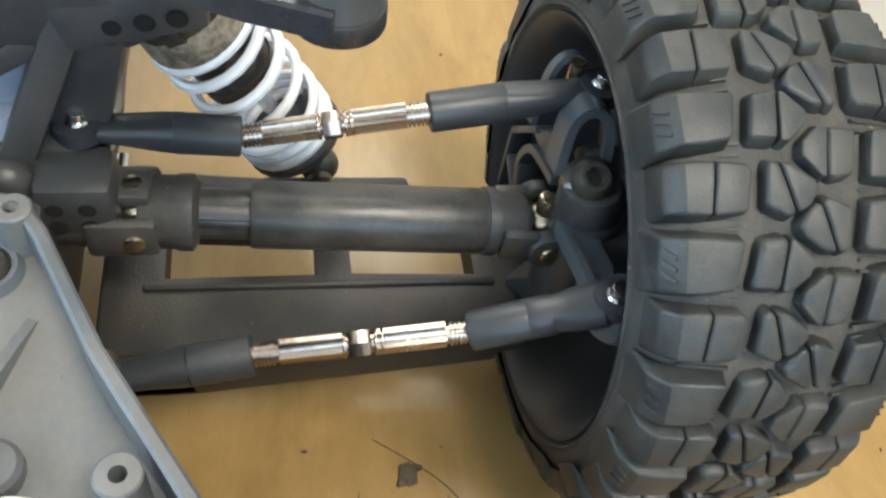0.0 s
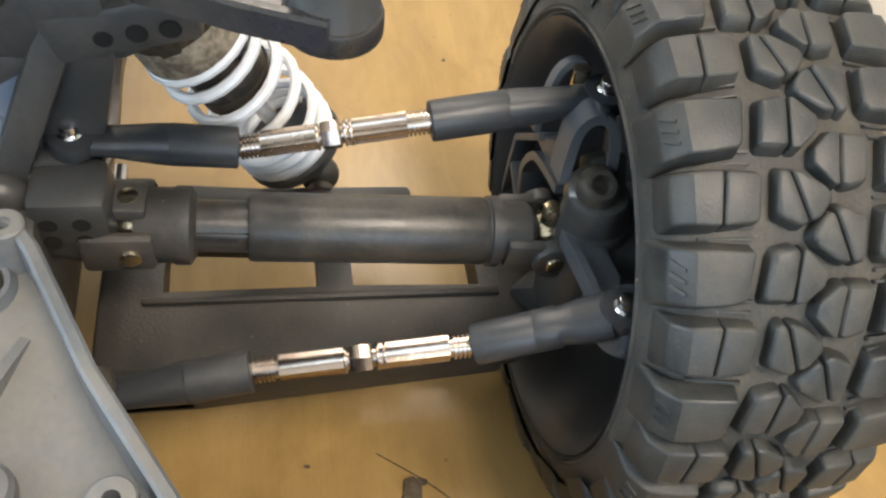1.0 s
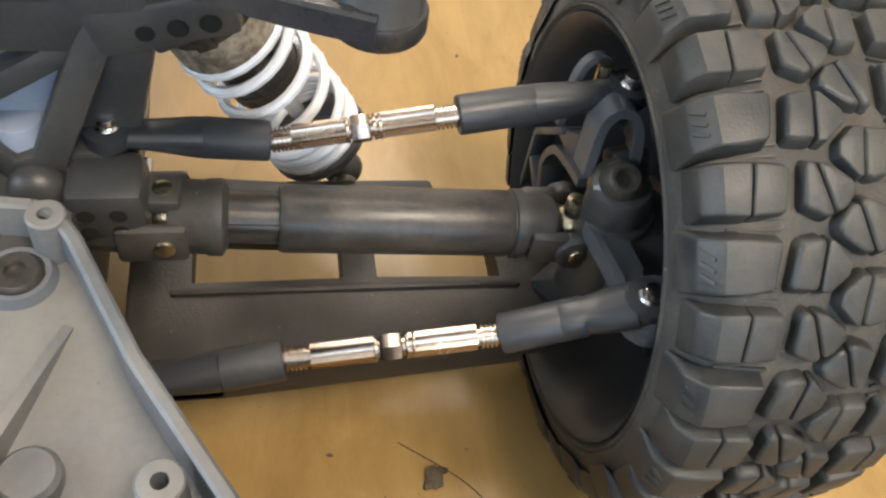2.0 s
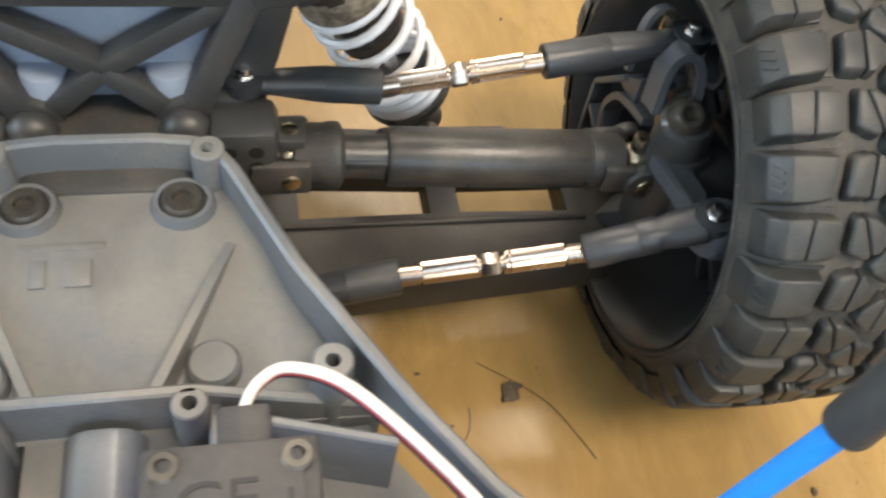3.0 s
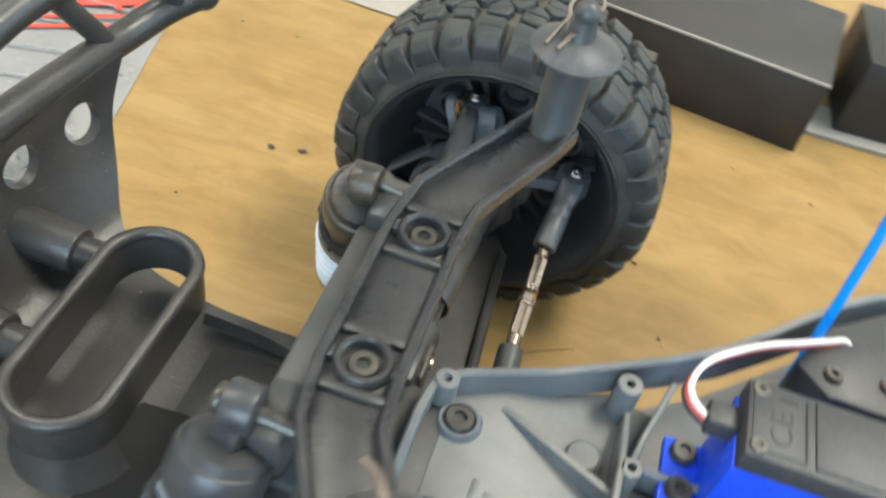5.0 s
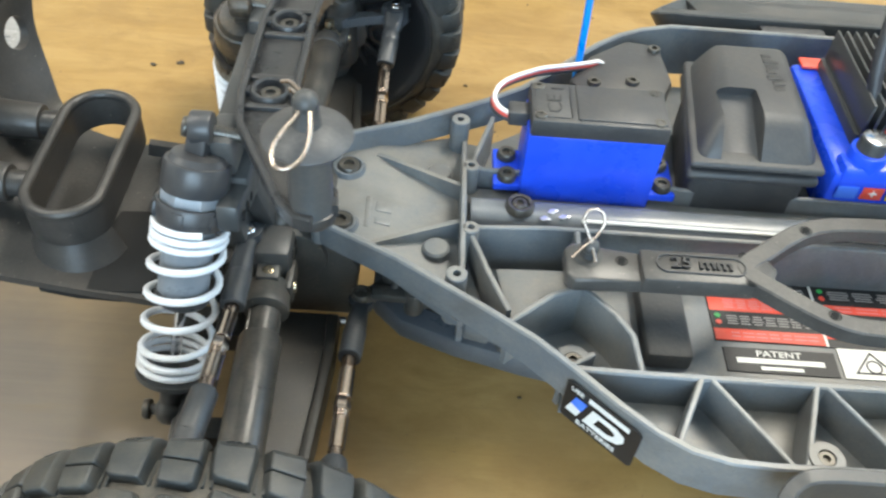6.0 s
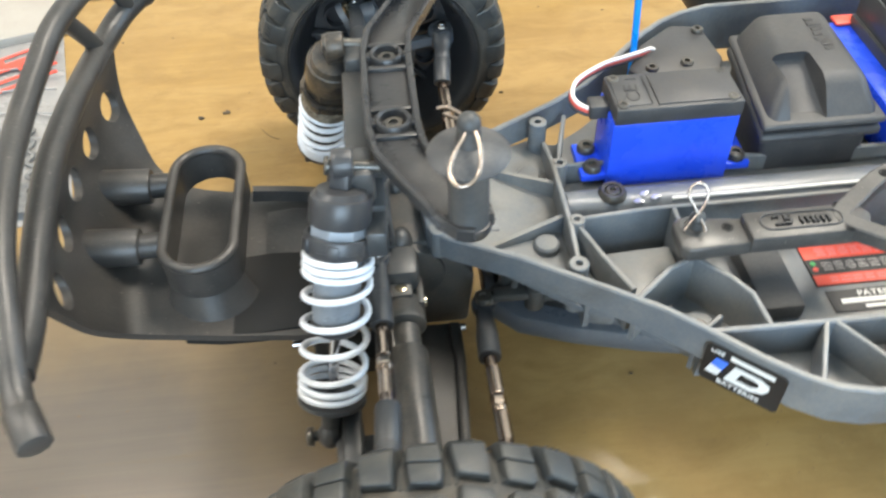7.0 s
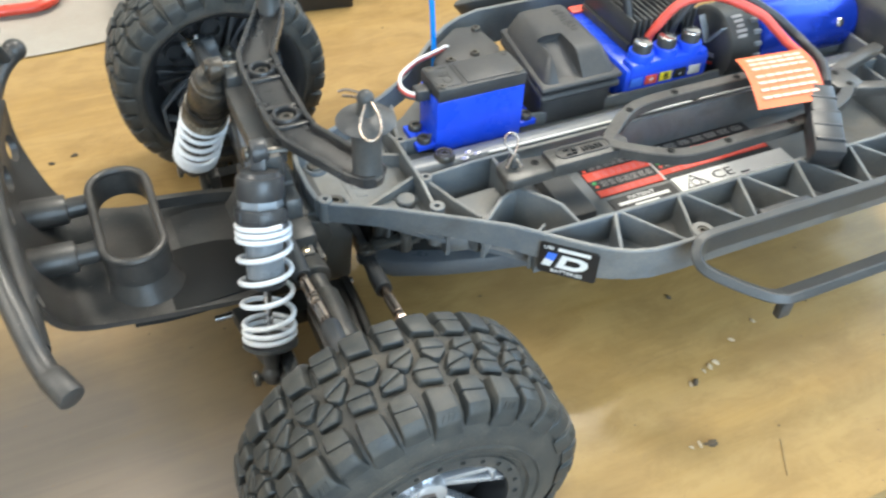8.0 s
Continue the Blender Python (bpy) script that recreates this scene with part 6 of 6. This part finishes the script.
# ---- things lying on the bench ----
def carton():
    put = pose(2.4, 275.8, 0, 0, 0, -7.5)          # the corner of the box nearest the wheel
    on = lambda bm: moved(bm, put)
    c = thing("carton", on(box((74, 36, 19), (148, 72, 38), 0.8)), M_CARTON, "black printed cardboard box lying on the bench", "box")
    part("lid_edge", on(box((74, -0.2, 37.6), (148, 0.9, 1.2), 0.2)), M_PAPER, c, "worn pale edge")
    part("emblem", on(moved(cyl((0, 0, 0), (0, 0, 0.3), 4.2, 4.2, 24), Matrix.Translation((33, -0.1, 21)) @ pose(0, 0, 0, 90))), M_GREYPRINT, c)
    part("emblem", on(join(beam((29.5, -0.2, 24.4), (25, -0.2, 26), 1.0, 0.4, 0), beam((30.6, -0.2, 25.4), (28.6, -0.2, 30), 1.0, 0.4, 0), beam((36, -0.2, 24.6), (40, -0.2, 27), 1.0, 0.4, 0))), M_GREYPRINT, c)
    each("print_bar", [on(box((54 - (i % 2) * 2, -0.1, 12 - 2.2 * i), (28 - 3 * i, 0.3, 1.1), 0)) for i in range(4)] + [on(box((60, -0.1, 21), (26, 0.3, 4.6), 0))], M_GREYPRINT, c)
    thing("cardboard_sheet", box((200, 288, 1.2), (190, 26, 2.4), 0.4, (0, 0, 1)), M_PAPER, "grey-white cardboard strip under the black box", "cardboard")
    thing("carton", box((225, 312, 22), (120, 56, 39), 0.8, (0, 0, 3)), M_CARTON, "plain dark brown cardboard box", "box")


def parts_bag():
    """A flat printed pack with small parts inside it."""
    o, u, v = Vector((-116.5, 87, 0)), Vector((-0.215, 0.977, 0)), Vector((-0.966, -0.257, 0))
    bm = bmesh.new()
    n, k = 18, 16
    rnd = random.Random(3)
    g = []
    for i in range(n + 1):
        row = []
        for j in range(k + 1):
            edge = min(i, n - i, j, k - j)
            z = 0.5 if edge == 0 else (1.6 if edge == 1 else 3.2 + rnd.uniform(-0.5, 0.7) + 0.7 * math.sin(i * 0.9) * math.sin(j * 0.8))
            row.append(bm.verts.new(o + u * (160 * i / n) + v * (120 * j / k) + Vector((0, 0, z))))
        g.append(row)
    for i in range(n):
        for j in range(k):
            bm.faces.new((g[i][j], g[i + 1][j], g[i + 1][j + 1], g[i][j + 1]))
    clean(bm)
    bmesh.ops.solidify(bm, geom=bm.faces[:], thickness=0.4)
    bag = thing("parts_bag", bm, M_BAG, "flat white printed plastic bag with small dark parts", "bag", angle=60)
    at = lambda a, b, z=4.6: o + u * a + v * b + Vector((0, 0, z))
    hazy = material("hazy_dark_parts", (0.1, 0.1, 0.1), (0.2, 0.2, 0.19), 0.5)
    each("small_part", [beam(at(rnd.uniform(4, 26), rnd.uniform(9, 34), 4.4), at(rnd.uniform(4, 26), rnd.uniform(9, 34), 4.8), rnd.uniform(1.2, 3.4), 1.0, 0.4) for _ in range(26)] + [beam(at(24 + 5 * i, 15 + (i % 2) * 4), at(29 + 5 * i, 19 - (i % 2) * 4), 2.2, 1.2, 0.4) for i in range(9)], hazy, bag)
    each("print_stripe", [beam(at(112 + 8 * i, 3, 4.9), at(94 + 8 * i, 66, 4.9), w, 0.5, 0) for i, w in ((0, 2.2), (1.0, 2.2), (2.6, 6.5), (3.8, 2.0))] + [beam(at(116 + 4 * i, 12 + 9 * i, 5), at(126 + 4 * i, 14 + 9 * i, 5), 2.6, 0.5, 0) for i in range(5)], M_RED, bag)
    each("crease", [sweep(curve_points([at(30 + 22 * i, 4, 4.2), at(44 + 20 * i, 34, 4.9), at(38 + 22 * i, 78, 4.3)], 5), 0.5) for i in range(5)], M_BAG, bag)
    thing("leaflet", box((-206, 262, 3.5), (110, 80, 6), 1, (0, 0, 17)), M_PAPER, "cream folded paper leaflet", "paper")


def sheet_and_pliers():
    bm = bmesh.new()
    n = 20
    g = [[bm.verts.new((-320 + 330 * i / n, 274 + 190 * j / n + (3 * math.sin(i * 0.7) if j == 0 else 0) - (0.02 * i * i if j == 0 else 0), 0.8 + 0.8 * math.sin(i * 0.8 + j) * (1 if 0 < j < n else 0.2))) for j in range(n + 1)] for i in range(n + 1)]
    for i in range(n):
        for j in range(n):
            bm.faces.new((g[i][j], g[i + 1][j], g[i + 1][j + 1], g[i][j + 1]))
    clean(bm)
    bmesh.ops.solidify(bm, geom=bm.faces[:], thickness=0.4)
    thing("paper_sheet", bm, M_PAPER, "creased cream paper sheet spread on the bench", "paper", angle=60)
    sec = [(4.2 * math.cos(a), 3.6 * math.sin(a)) for a in [2 * math.pi * i / 12 for i in range(12)]]
    h1 = sweep(curve_points([(-112, 318, 6), (-92, 321, 6), (-73, 322, 6), (-54, 321, 6), (-41, 330, 6), (-39, 356, 6)], 6), sec)
    p = thing("pliers", h1, M_HANDLE, "pliers with red dipped handles lying on paper", "tool")
    part("handle", sweep(curve_points([(-40, 366, 6), (-70, 374, 6), (-100, 368, 6), (-125, 352, 6)], 6), sec), M_HANDLE, p)
    part("jaw", beam((-112, 318, 6), (-160, 303, 6), 12, 8, 1.5), M_STEEL, p)
    thing("plastic_tub", lathe([(0, 0.5), (20, 0.5), (24, 2), (25, 24), (24, 26), (0, 26)], Matrix.Translation((-12, 384, 0)), 36), M_PINK, "small pink plastic tub", "tub")


def crumbs():
    rnd = random.Random(8)
    bits = []
    spots = [(55, 83, 2.6), (53.5, 84.5, 1.8), (56.5, 81.5, 1.6), (174.5, -112, 2.2), (162, -140.7, 2.4), (160, -140, 1.6), (193.3, -64.3, 1.7), (-64.7, 149.6, 1.8), (-51.5, 152.9, 2.0), (-53, 152.4, 1.4), (88, 151.3, 1.2)]
    spots += [(rnd.uniform(-130, 330), rnd.uniform(-180, 240), rnd.uniform(0.4, 0.9)) for _ in range(60)]
    for x, y, r in spots:
        b = ball((0, 0, 0), r, 6, (1, rnd.uniform(0.3, 0.8), 0.4))
        for v in b.verts:
            v.co *= rnd.uniform(0.7, 1.25)
        bits.append(moved(b, pose(x, y, r * 0.3, 0, 0, rnd.uniform(0, 180))))
    tagged(part("crumbs", join(*bits), M_CRUMB), "dark crumbs and dirt scattered on the bench", "debris", "", "stuff")
    pale = []
    for x, y in ((221.8, -92.3), (182, -108), (186, -107), (190, -106), (172, -112), (157, -139), (153, -139), (205, -98)):
        b = ball((0, 0, 0), rnd.uniform(1.2, 2.4), 6, (1, 0.5, 0.35))
        for v in b.verts:
            v.co *= rnd.uniform(0.7, 1.3)
        pale.append(moved(b, pose(x, y, 0.5, 0, 0, rnd.uniform(0, 180))))
    tagged(part("wood_chips", join(*pale), M_PALECRUMB), "pale wood chips on the bench", "debris", "", "stuff")
    hairs = [[(46, 76, 0.3), (55, 88, 0.4), (62, 94, 0.3), (74, 100, 0.3)], [(58, 72, 0.3), (64, 71, 0.3), (69, 67, 0.3)], [(190, -150, 0.3), (181, -165, 0.3)], [(-25, 128, 0.3), (-30, 131, 0.3), (-34, 137, 0.3)]]
    tagged(part("fibres", join(*[sweep(curve_points(h, 6), 0.13) for h in hairs]), M_CRUMB), "thin dark fibres lying on the bench", "debris", "", "stuff")


carton()
parts_bag()
sheet_and_pliers()
crumbs()
